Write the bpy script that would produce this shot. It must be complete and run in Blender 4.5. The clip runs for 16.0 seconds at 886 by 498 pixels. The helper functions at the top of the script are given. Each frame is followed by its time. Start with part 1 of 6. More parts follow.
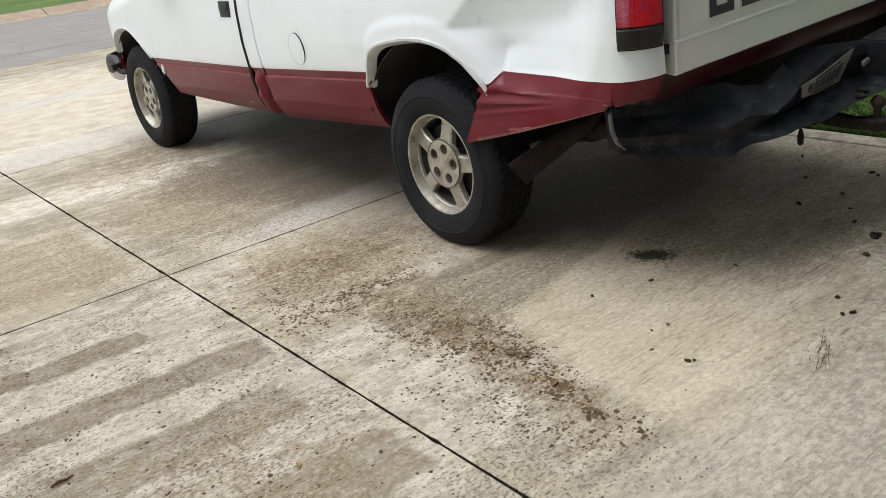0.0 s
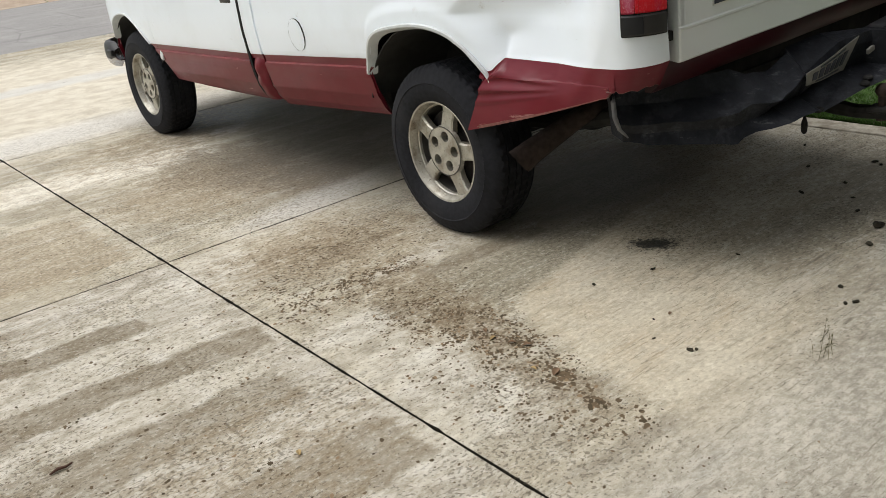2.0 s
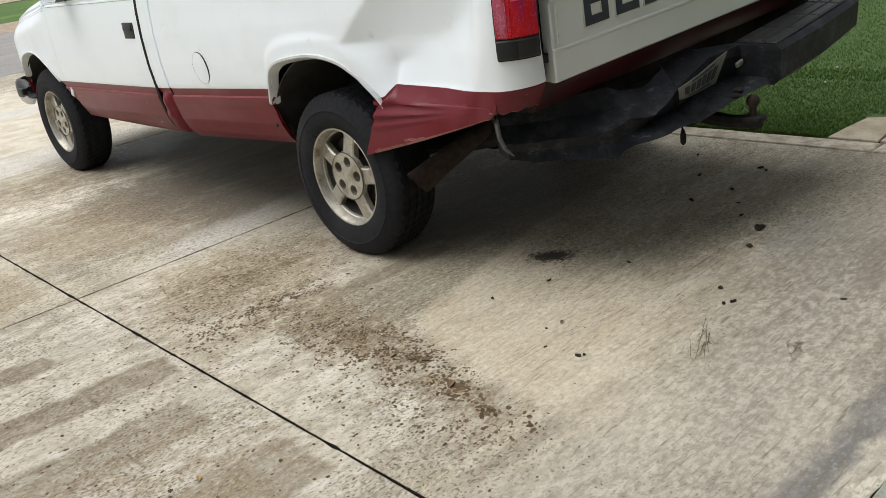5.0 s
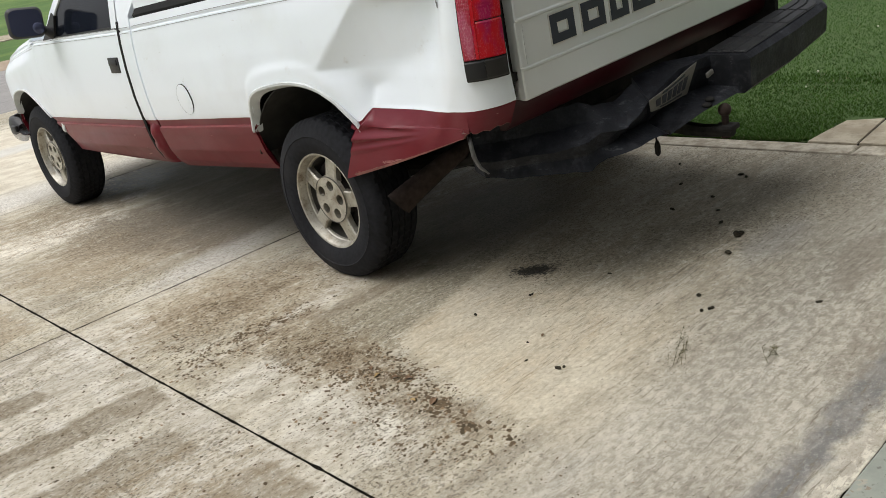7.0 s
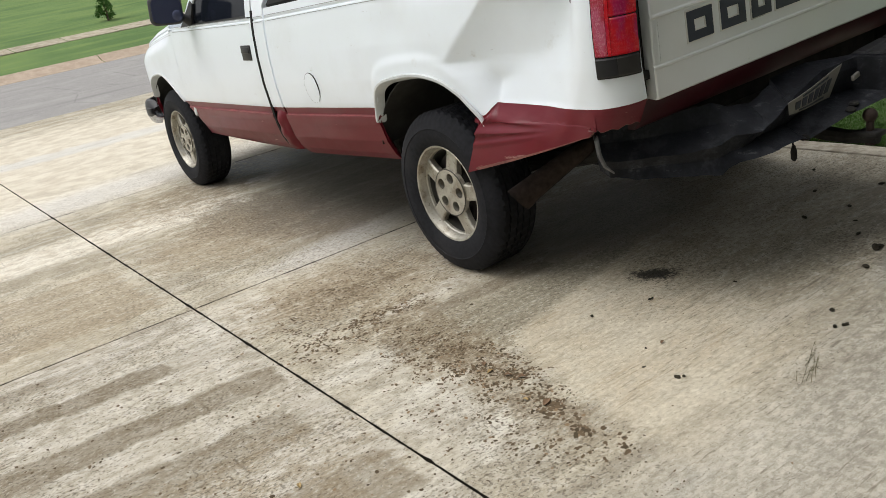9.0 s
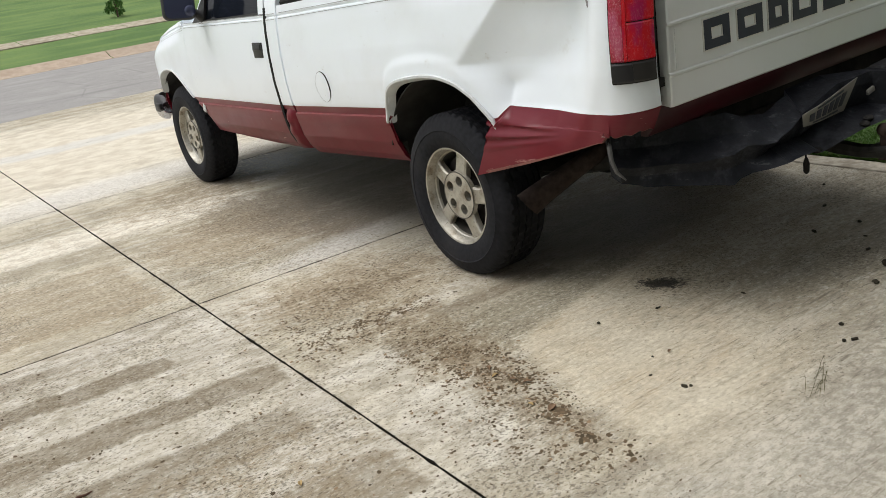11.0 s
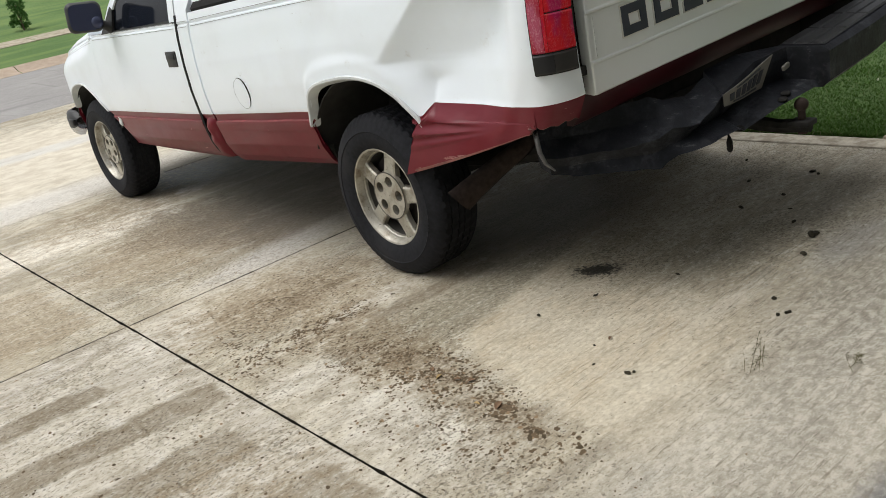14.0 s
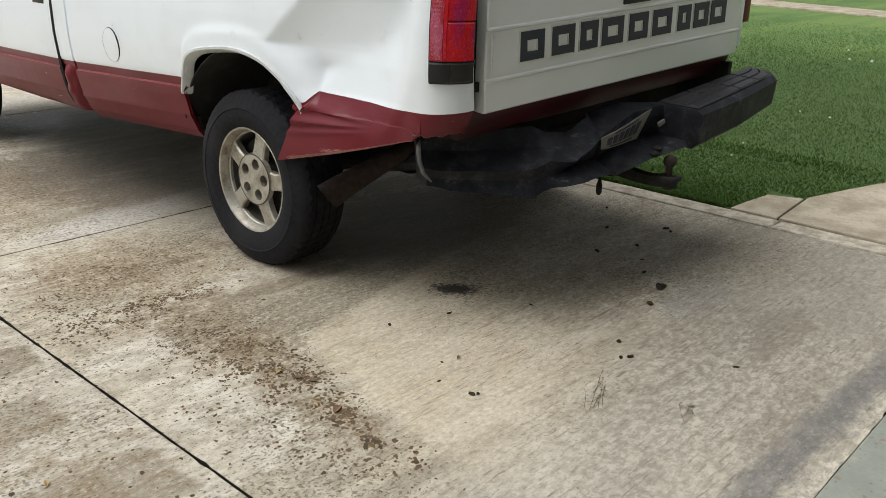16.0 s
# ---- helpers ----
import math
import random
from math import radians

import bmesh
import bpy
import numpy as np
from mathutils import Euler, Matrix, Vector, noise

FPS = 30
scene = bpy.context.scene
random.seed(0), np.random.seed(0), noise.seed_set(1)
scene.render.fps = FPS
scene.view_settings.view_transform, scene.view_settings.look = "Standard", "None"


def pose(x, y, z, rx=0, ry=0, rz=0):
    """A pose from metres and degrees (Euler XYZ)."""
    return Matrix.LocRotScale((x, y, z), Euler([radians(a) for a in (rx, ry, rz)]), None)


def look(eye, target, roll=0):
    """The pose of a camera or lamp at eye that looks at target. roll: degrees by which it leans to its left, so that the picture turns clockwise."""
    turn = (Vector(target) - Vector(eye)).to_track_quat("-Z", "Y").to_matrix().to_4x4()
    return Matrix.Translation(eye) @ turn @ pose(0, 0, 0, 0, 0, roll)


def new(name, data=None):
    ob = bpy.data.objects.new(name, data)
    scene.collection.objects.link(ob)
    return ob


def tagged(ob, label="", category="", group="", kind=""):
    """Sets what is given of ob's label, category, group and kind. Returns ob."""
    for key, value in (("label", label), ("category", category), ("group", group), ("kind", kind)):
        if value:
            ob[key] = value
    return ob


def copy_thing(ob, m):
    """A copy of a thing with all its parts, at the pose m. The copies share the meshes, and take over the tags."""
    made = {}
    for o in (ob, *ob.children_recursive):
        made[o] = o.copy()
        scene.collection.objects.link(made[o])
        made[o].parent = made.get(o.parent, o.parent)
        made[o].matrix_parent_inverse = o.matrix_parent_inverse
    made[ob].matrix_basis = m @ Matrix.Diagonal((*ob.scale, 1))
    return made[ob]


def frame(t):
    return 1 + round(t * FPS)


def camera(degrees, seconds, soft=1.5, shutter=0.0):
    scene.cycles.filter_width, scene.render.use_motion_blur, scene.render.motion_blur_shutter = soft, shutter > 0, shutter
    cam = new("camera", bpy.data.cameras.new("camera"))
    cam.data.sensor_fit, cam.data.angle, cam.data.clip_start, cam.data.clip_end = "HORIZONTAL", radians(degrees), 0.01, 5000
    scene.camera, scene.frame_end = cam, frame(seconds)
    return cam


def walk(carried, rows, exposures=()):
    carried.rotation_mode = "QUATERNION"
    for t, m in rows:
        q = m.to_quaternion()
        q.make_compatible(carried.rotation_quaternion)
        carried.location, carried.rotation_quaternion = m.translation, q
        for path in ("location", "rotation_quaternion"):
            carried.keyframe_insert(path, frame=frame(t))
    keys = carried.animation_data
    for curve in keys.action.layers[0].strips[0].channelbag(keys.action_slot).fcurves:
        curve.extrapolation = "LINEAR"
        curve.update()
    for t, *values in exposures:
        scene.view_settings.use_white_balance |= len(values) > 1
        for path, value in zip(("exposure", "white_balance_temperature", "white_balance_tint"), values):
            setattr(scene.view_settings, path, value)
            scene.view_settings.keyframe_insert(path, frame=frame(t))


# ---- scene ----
cam = camera(54.3, 16.0, soft=0.7)


PATH = [
    (0, (-2.978, -2.818, 1.371), (-1.878, -1.318, 0.636), -7.6),
    (0.5, (-2.996, -2.802, 1.356), (-1.963, -1.27, 0.592), -6.4),
    (1, (-2.989, -2.797, 1.354), (-1.955, -1.268, 0.584), -6.2),
    (1.5, (-2.97, -2.796, 1.365), (-1.894, -1.286, 0.614), -7.3),
    (2, (-2.976, -2.8, 1.362), (-1.882, -1.308, 0.603), -7.4),
    (2.5, (-2.988, -2.794, 1.356), (-1.907, -1.311, 0.561), -6.3),
    (3, (-2.989, -2.797, 1.357), (-1.896, -1.318, 0.57), -5.6),
    (3.5, (-2.966, -2.828, 1.371), (-1.771, -1.408, 0.627), -6.6),
    (3.7, (-2.955, -2.833, 1.366), (-1.717, -1.448, 0.625), -6.7),
    (5.8, (-2.889, -3.053, 1.377), (-1.697, -1.608, 0.674), -10.1),
    (6, (-2.885, -3.055, 1.376), (-1.688, -1.609, 0.686), -10.3),
    (6.5, (-2.878, -3.065, 1.378), (-1.681, -1.611, 0.704), -10.7),
    (7, (-2.867, -3.073, 1.378), (-1.658, -1.638, 0.687), -11.2),
    (7.5, (-2.87, -3.059, 1.371), (-1.71, -1.613, 0.621), -10.3),
    (8, (-2.877, -3.05, 1.362), (-1.813, -1.539, 0.597), -10.2),
    (8.5, (-2.886, -3.048, 1.373), (-1.895, -1.481, 0.623), -11.1),
    (9, (-2.882, -3.029, 1.391), (-1.865, -1.44, 0.728), -10.9),
    (9.2, (-2.905, -3.039, 1.4), (-1.881, -1.435, 0.783), -10.2),
    (11.5, (-2.894, -2.991, 1.367), (-1.876, -1.405, 0.698), -8.9),
    (12, (-2.885, -2.981, 1.367), (-1.859, -1.412, 0.669), -9.6),
    (12.5, (-2.887, -2.972, 1.369), (-1.848, -1.417, 0.662), -10.3),
    (13, (-2.885, -2.969, 1.367), (-1.836, -1.426, 0.646), -10.7),
    (13.5, (-2.879, -2.968, 1.368), (-1.806, -1.438, 0.653), -11.0),
    (14, (-2.863, -2.968, 1.382), (-1.733, -1.468, 0.695), -11.8),
    (14.5, (-2.859, -2.95, 1.38), (-1.682, -1.5, 0.664), -10.3),
    (15, (-2.869, -2.917, 1.349), (-1.588, -1.542, 0.665), -4.4),
    (15.5, (-2.879, -2.904, 1.337), (-1.495, -1.608, 0.701), 0.3),
    (16, (-2.872, -2.882, 1.327), (-1.478, -1.623, 0.641), 1.3),
]
walk(cam, [(t, look(eye, target, roll)) for t, eye, target, roll in PATH], [(0.0, 0.71), (16.0, 0.71)])

# ---- world and light ----
world = bpy.data.worlds.new("overcast_sky")
scene.world = world
world.use_nodes = True
wt = world.node_tree
sky = wt.nodes.new("ShaderNodeTexSky")
sky.sky_type = "NISHITA"
sky.sun_disc = False
sky.sun_elevation, sky.sun_rotation = radians(58), radians(-62)
sky.dust_density = 4.0
pale = wt.nodes.new("ShaderNodeHueSaturation")
pale.inputs["Saturation"].default_value = 0.15
wt.links.new(sky.outputs[0], pale.inputs["Color"])
wt.links.new(pale.outputs[0], wt.nodes["Background"].inputs[0])
wt.nodes["Background"].inputs[1].default_value = 0.083
sun = new("sun", bpy.data.lights.new("sun", "SUN"))
sun.data.energy, sun.data.angle, sun.data.color = 1.05, radians(60), (1.0, 0.985, 0.96)
sun.matrix_world = look((-1.8, 4.5, 15), (0, 0, 0))

# ---- materials ----


class Nodes:
    """A small builder for node materials."""

    def __init__(self, name):
        self.mat = bpy.data.materials.new(name)
        self.mat.use_nodes = True
        self.t = self.mat.node_tree
        self.b = self.t.nodes["Principled BSDF"]
        self.pos = self.t.nodes.new("ShaderNodeNewGeometry").outputs["Position"]
        self.obj = self.t.nodes.new("ShaderNodeTexCoord").outputs["Object"]

    def put(self, socket, v):
        if isinstance(v, bpy.types.NodeSocket):
            self.t.links.new(v, socket)
        elif isinstance(v, (tuple, list)) and len(v) == 3 and len(socket.default_value) == 4:
            socket.default_value = (*v, 1)
        else:
            socket.default_value = v

    def math(self, op, a, b=0.0, c=0.0, clamp=False):
        n = self.t.nodes.new("ShaderNodeMath")
        n.operation, n.use_clamp = op, clamp
        for s, v in zip(n.inputs, (a, b, c)):
            self.put(s, v)
        return n.outputs[0]

    def scaled(self, vec, s, off=(0, 0, 0)):
        n = self.t.nodes.new("ShaderNodeMapping")
        self.put(n.inputs[0], vec)
        n.inputs["Scale"].default_value = s
        n.inputs["Location"].default_value = off
        return n.outputs[0]

    def noise(self, vec, scale, detail=4.0, rough=0.55, distort=0.0):
        n = self.t.nodes.new("ShaderNodeTexNoise")
        self.put(n.inputs["Vector"], vec)
        n.inputs["Scale"].default_value, n.inputs["Detail"].default_value = scale, detail
        n.inputs["Roughness"].default_value, n.inputs["Distortion"].default_value = rough, distort
        return n.outputs["Fac"]

    def cells(self, vec, scale, what="Distance", kind="F1"):
        n = self.t.nodes.new("ShaderNodeTexVoronoi")
        n.feature = kind
        self.put(n.inputs["Vector"], vec)
        n.inputs["Scale"].default_value = scale
        return n.outputs[what]

    def step(self, v, lo, hi):
        n = self.t.nodes.new("ShaderNodeMapRange")
        n.interpolation_type = "SMOOTHSTEP"
        self.put(n.inputs["Value"], v)
        n.inputs["From Min"].default_value, n.inputs["From Max"].default_value = lo, hi
        return n.outputs["Result"]

    def mix(self, f, a, b, blend="MIX"):
        n = self.t.nodes.new("ShaderNodeMix")
        n.data_type, n.blend_type = "RGBA", blend
        self.put(n.inputs["Factor"], f)
        self.put(n.inputs["A"], a)
        self.put(n.inputs["B"], b)
        return n.outputs["Result"]

    def spot(self, x, y, rx, ry, turn=0.0, soft=0.5, wob=None, k=0.6):
        """A blot on the ground: 1 inside an ellipse, with an uneven edge."""
        n = self.t.nodes.new("ShaderNodeMapping")
        n.vector_type = "TEXTURE"
        self.put(n.inputs[0], self.pos)
        n.inputs["Location"].default_value = (x, y, 0)
        n.inputs["Rotation"].default_value = (0, 0, radians(turn))
        n.inputs["Scale"].default_value = (rx, ry, 1)
        l = self.t.nodes.new("ShaderNodeVectorMath")
        l.operation = "LENGTH"
        self.put(l.inputs[0], n.outputs[0])
        d = l.outputs["Value"]
        if wob is not None:
            d = self.math("ADD", d, self.math("MULTIPLY", self.math("SUBTRACT", wob, 0.5), k))
        return self.math("SUBTRACT", 1.0, self.step(d, 1.0 - soft, 1.0 + soft))

    def rect(self, x0, x1, y0, y1, soft=0.03, wob=None, k=0.1):
        """A stripe on the ground, 1 inside the rectangle."""
        s = self.t.nodes.new("ShaderNodeSeparateXYZ")
        self.put(s.inputs[0], self.pos)
        x, y = s.outputs[0], s.outputs[1]
        if wob is not None:
            w = self.math("MULTIPLY", self.math("SUBTRACT", wob, 0.5), k)
            x, y = self.math("ADD", x, w), self.math("ADD", y, self.math("ADD", w, self.math("MULTIPLY", x, 0.07)))
        a = self.math("MULTIPLY", self.step(x, x0, x0 + soft * 3), self.math("SUBTRACT", 1.0, self.step(x, x1 - soft, x1)))
        c = self.math("MULTIPLY", self.step(y, y0, y0 + soft), self.math("SUBTRACT", 1.0, self.step(y, y1 - soft, y1)))
        return self.math("MULTIPLY", a, c)

    def bump(self, h, strength=0.3, dist=0.01):
        n = self.t.nodes.new("ShaderNodeBump")
        n.inputs["Strength"].default_value, n.inputs["Distance"].default_value = strength, dist
        self.put(n.inputs["Height"], h)
        self.put(self.b.inputs["Normal"], n.outputs[0])

    def set(self, **kw):
        for k, v in kw.items():
            self.put(self.b.inputs[k.replace("_", " ")], v)
        return self.mat


def island_of(n):
    return n.t.nodes.new("ShaderNodeNewGeometry").outputs["Random Per Island"]


def simple(name, col, rough=0.5, metal=0.0, grain=30.0, vary=0.25, bump=0.1, dirt=None, coat=0.0):
    n = Nodes(name)
    a = n.noise(n.obj, grain, 5)
    b = n.noise(n.obj, grain * 0.12, 3)
    f = n.math("ADD", n.math("MULTIPLY", a, 0.5), n.math("MULTIPLY", b, 0.5))
    lo, hi = tuple(c * (1 - vary) for c in col), tuple(min(1, c * (1 + vary)) for c in col)
    c = n.mix(n.step(f, 0.3, 0.7), lo, hi)
    if dirt:
        c = n.mix(n.math("MULTIPLY", n.step(n.noise(n.obj, 3.5, 6, 0.65), 0.5, 0.75), 0.6), c, dirt)
    n.bump(a, bump, 0.004)
    return n.set(Base_Color=c, Roughness=n.math("ADD", rough - 0.08, n.math("MULTIPLY", b, 0.16)), Metallic=metal, Coat_Weight=coat, Specular_IOR_Level=0.18 if rough > 0.6 else 0.5)


def concrete(name, base_lo, base_hi):
    n = Nodes(name)
    p = n.pos
    big = n.noise(p, 1.1, 5, 0.6)
    mid = n.noise(p, 5.0, 6, 0.65)
    blot = n.noise(n.scaled(p, (0.75, 1.15, 1)), 13.0, 7, 0.72)
    fine = n.noise(n.scaled(p, (0.75, 1.1, 1)), 55, 5, 0.75)
    grit = n.noise(p, 140, 3, 0.65)
    xyz = n.t.nodes.new("ShaderNodeSeparateXYZ")
    n.put(xyz.inputs[0], p)
    X, Y = xyz.outputs[0], xyz.outputs[1]
    wob = n.math("MULTIPLY", n.math("SUBTRACT", n.noise(p, 7.0, 6, 0.7), 0.5), 0.16)

    def lay(c, f, amount, col):
        return n.mix(n.math("MULTIPLY", f, amount, clamp=True), c, col)

    def most(*fs):
        f = fs[0]
        for g in fs[1:]:
            f = n.math("MAXIMUM", f, g)
        return f

    def side(a, b, d, soft):
        """1 on the side of a line where a x + b y < d, with a ragged edge."""
        v = n.math("ADD", n.math("ADD", n.math("MULTIPLY", X, a), n.math("MULTIPLY", Y, b)), wob)
        return n.math("SUBTRACT", 1.0, n.step(v, d - soft, d + soft))

    def both(*fs):
        f = fs[0]
        for g in fs[1:]:
            f = n.math("MULTIPLY", f, g)
        return f

    def grime(f, lo=0.34, hi=0.66):
        """Breaks a soft stain up into mottled soiling."""
        t = n.math("ADD", f, n.math("MULTIPLY", n.math("SUBTRACT", blot, 0.5), 1.5))
        return n.step(n.math("ADD", t, n.math("MULTIPLY", n.math("SUBTRACT", fine, 0.5), 0.9)), lo, hi)

    # weathered cement: pale skin over greyer mortar
    c = n.mix(n.step(big, 0.36, 0.62), base_lo, base_hi)
    c = lay(c, n.step(mid, 0.45, 0.60), 0.45, (0.37, 0.325, 0.25))
    c = lay(c, n.step(blot, 0.51, 0.62), 0.42, (0.29, 0.255, 0.195))
    c = lay(c, n.math("SUBTRACT", 1.0, n.step(blot, 0.36, 0.48)), 0.5, (0.72, 0.69, 0.62))
    # wash bands across the drive
    broom = n.noise(n.scaled(p, (9, 75, 5)), 1.0, 6, 0.8, 0.25)
    band = n.noise(n.scaled(p, (0.45, 3.4, 1), (3.1, 0.7, 0)), 1.0, 4, 0.6, 0.2)
    c = lay(c, grime(n.step(band, 0.47, 0.58)), 0.38, (0.29, 0.25, 0.185))
    c = lay(c, n.step(n.noise(n.scaled(p, (0.8, 6.5, 1), (1.3, 4.7, 0)), 1.0, 4, 0.6), 0.52, 0.6), 0.4, (0.68, 0.65, 0.57))
    # the outer slab: pale grey, with darker strokes that the washing left out
    west = both(n.math("SUBTRACT", 1.0, n.step(X, -1.86, -1.85)), n.math("SUBTRACT", 1.0, n.step(Y, 0.80, 0.82)))
    c = lay(c, west, 0.5, n.mix(n.step(blot, 0.38, 0.6), (0.68, 0.65, 0.60), (0.40, 0.36, 0.295)))
    strokes = most(*[n.math("MULTIPLY", n.rect(x0, x1, y0, y1, 0.03, mid, 0.14), f) for x0, x1, y0, y1, f in (
        (-4.1, -2.14, 0.04, 0.22, 1.0), (-4.6, -1.87, -0.42, -0.20, 0.95), (-3.7, -1.98, -0.86, -0.58, 0.8), (-4.3, -1.9, -1.36, -1.06, 0.8),
        (-4.4, -2.5, 0.40, 0.52, 0.6), (-1.30, -0.60, -0.41, -0.27, 1.0), (-1.8, -1.1, -1.72, -1.62, 0.7), (-1.75, -1.2, -1.22, -1.14, 0.5))])
    c = lay(c, strokes, 0.88, n.mix(n.step(blot, 0.36, 0.62), (0.32, 0.28, 0.215), (0.205, 0.165, 0.11)))
    # pale patches that were washed clean
    pale = most(n.spot(-1.74, 0.50, 0.22, 0.20, 0, 0.5, mid, 0.9), n.spot(-1.64, -0.42, 0.20, 0.12, 0, 0.5, mid, 0.9), n.spot(-1.1, -0.10, 0.25, 0.07, 4, 0.5, mid, 0.9), n.spot(-1.66, -0.95, 0.16, 0.4, 0, 0.6, mid, 0.9))
    c = lay(c, pale, 0.6, n.mix(n.step(blot, 0.42, 0.6), (0.72, 0.69, 0.62), (0.44, 0.40, 0.33)))
    # olive soiling between the drift and the clean patch
    olive = most(n.spot(-1.02, -0.52, 0.42, 0.17, 8, 0.5, mid, 0.8), n.spot(-1.3, -0.5, 0.25, 0.3, 0, 0.6, mid, 0.8), n.spot(-0.45, -0.62, 0.5, 0.22, -25, 0.6, mid, 0.9), n.math("MULTIPLY", n.spot(-0.10, -1.15, 0.75, 0.30, -18, 0.7, mid, 1.0), 0.8))
    c = lay(c, grime(olive, 0.4, 1.0), 0.62, n.mix(n.step(fine, 0.4, 0.62), (0.33, 0.30, 0.225), (0.175, 0.155, 0.11)))
    # the clean, cream-coloured patch behind the wheel
    cream = both(side(-0.24, 1.0, -0.437, 0.035), side(-1.0, 0.19, 1.08, 0.05), side(1.0, -0.31, -0.10, 0.28), side(0.0, -1.0, 1.62, 0.28))
    c = lay(c, cream, n.math("ADD", 0.62, n.math("MULTIPLY", n.step(blot, 0.58, 0.4), 0.33)), n.mix(n.step(fine, 0.36, 0.66), n.mix(n.step(mid, 0.4, 0.6), (0.68, 0.62, 0.49), (0.62, 0.535, 0.395)), (0.50, 0.445, 0.345)))
    scrape = n.noise(n.scaled(p, (2.2, 16, 1), (0.4, 0.9, 0)), 1.0, 4, 0.65)
    c = lay(c, both(cream, n.step(scrape, 0.56, 0.66)), 0.5, (0.40, 0.32, 0.215))
    # greyer, blotchy cement towards the garage
    greyer = both(side(0.0, 1.0, -1.62, 0.2), n.math("SUBTRACT", 1.0, n.math("MULTIPLY", cream, 0.9)))
    mottle = n.noise(n.scaled(p, (0.8, 1.15, 1)), 30, 7, 0.82)
    cloud = n.noise(n.scaled(p, (0.8, 1.2, 1)), 3.1, 4, 0.6)
    c = lay(c, greyer, 0.72, n.mix(n.step(cloud, 0.36, 0.64), n.mix(n.step(mottle, 0.42, 0.58), (0.62, 0.59, 0.52), (0.40, 0.375, 0.315)), n.mix(n.step(mottle, 0.42, 0.58), (0.51, 0.485, 0.43), (0.31, 0.29, 0.25))))
    east = n.spot(0.75, -1.75, 0.9, 0.75, 0, 0.5, mid, 0.9)
    c = lay(c, grime(east, 0.42, 0.92), 0.42, (0.27, 0.25, 0.21))
    # the far slabs, yellower and cleaner
    far = n.spot(-2.2, 6.8, 3.8, 2.6, 0, 0.35, mid, 0.6)
    c = lay(c, far, 0.8, n.mix(n.step(mid, 0.35, 0.65), (0.80, 0.75, 0.64), (0.66, 0.59, 0.48)))
    light_far = most(n.rect(-6.0, -0.7, 2.2, 2.9, 0.2, mid, 0.3), n.rect(-6.0, -0.9, 3.6, 4.6, 0.2, mid, 0.4))
    c = lay(c, light_far, 0.8, n.mix(n.step(blot, 0.42, 0.62), (0.88, 0.84, 0.74), (0.66, 0.59, 0.48)))
    c = lay(c, n.rect(-6.0, 0.9, 6.45, 7.15, 0.2, mid, 0.5), 0.6, (0.66, 0.66, 0.65))
    tan = most(n.rect(-5.0, -1.86, 0.80, 1.85, 0.1, mid, 0.4), n.spot(-1.2, 1.7, 0.7, 0.55, 0, 0.6, mid, 0.9), n.math("MULTIPLY", n.spot(-1.2, 3.0, 0.7, 0.6, 0, 0.6, mid, 0.9), 0.8))
    tan = most(tan, n.spot(-1.25, 0.33, 0.62, 0.46, -10, 0.6, mid, 0.9), n.math("MULTIPLY", n.spot(-2.3, -0.9, 0.5, 0.5, 0, 0.6, mid, 0.9), 0.7))
    c = lay(c, grime(tan, 0.42, 1.0), 0.58, n.mix(n.step(fine, 0.42, 0.6), (0.42, 0.34, 0.235), (0.27, 0.21, 0.135)))
    brown = most(n.spot(-0.95, 2.05, 0.55, 0.65, 0, 0.6, mid, 1.1), n.spot(-0.7, 1.35, 0.5, 0.30, 0, 0.6, mid, 1.1), n.math("MULTIPLY", n.spot(-0.9, 3.1, 0.6, 0.5, 0, 0.6, mid, 1.1), 0.8))
    c = lay(c, grime(brown, 0.45, 1.05), 0.75, n.mix(n.step(fine, 0.42, 0.6), (0.31, 0.25, 0.175), (0.19, 0.15, 0.10)))
    # damp patch below the tail, deepened with the truck's painted shade
    damp_shade = most(n.rect(-0.62, 0.86, -1.36, -0.1, 0.09, mid, 0.3), n.spot(0.15, -0.35, 0.8, 0.62, 0, 0.4, mid, 0.8))
    c = lay(c, damp_shade, 0.28, (0.19, 0.165, 0.125))
    # pale lime bloom
    bloom = most(n.spot(-1.0, 0.94, 0.42, 0.13, 8, 0.6, mid, 0.9), n.spot(-1.15, 4.15, 1.5, 0.35, 4, 0.6, mid, 0.9), n.spot(-0.5, 2.9, 0.16, 0.10, 4, 0.3, blot, 3.4))
    c = lay(c, bloom, 0.7, n.mix(n.step(fine, 0.4, 0.62), (0.78, 0.765, 0.74), (0.52, 0.49, 0.44)))
    # rust-brown drift of dried mud, thick along its middle
    core = most(n.spot(-1.39, -0.70, 0.12, 0.33, -8, 0.6, mid, 1.2), n.spot(-1.46, -1.2, 0.10, 0.30, 4, 0.6, mid, 1.4), n.math("MULTIPLY", n.spot(-1.50, -0.19, 0.36, 0.09, -3, 0.6, mid, 1.2), 0.9), n.math("MULTIPLY", n.spot(-1.32, 0.31, 0.40, 0.13, -18, 0.6, mid, 1.2), 0.85))
    halo = most(n.spot(-1.36, -0.45, 0.24, 0.62, -6, 0.7, mid, 1.1), n.spot(-1.28, 0.34, 0.52, 0.30, -14, 0.7, mid, 1.1), n.math("MULTIPLY", n.spot(-1.48, -1.25, 0.22, 0.38, 0, 0.7, mid, 1.2), 0.75))
    c = lay(c, grime(halo, 0.55, 1.15), 0.6, n.mix(n.step(blot, 0.40, 0.60), (0.385, 0.305, 0.205), (0.24, 0.18, 0.115)))
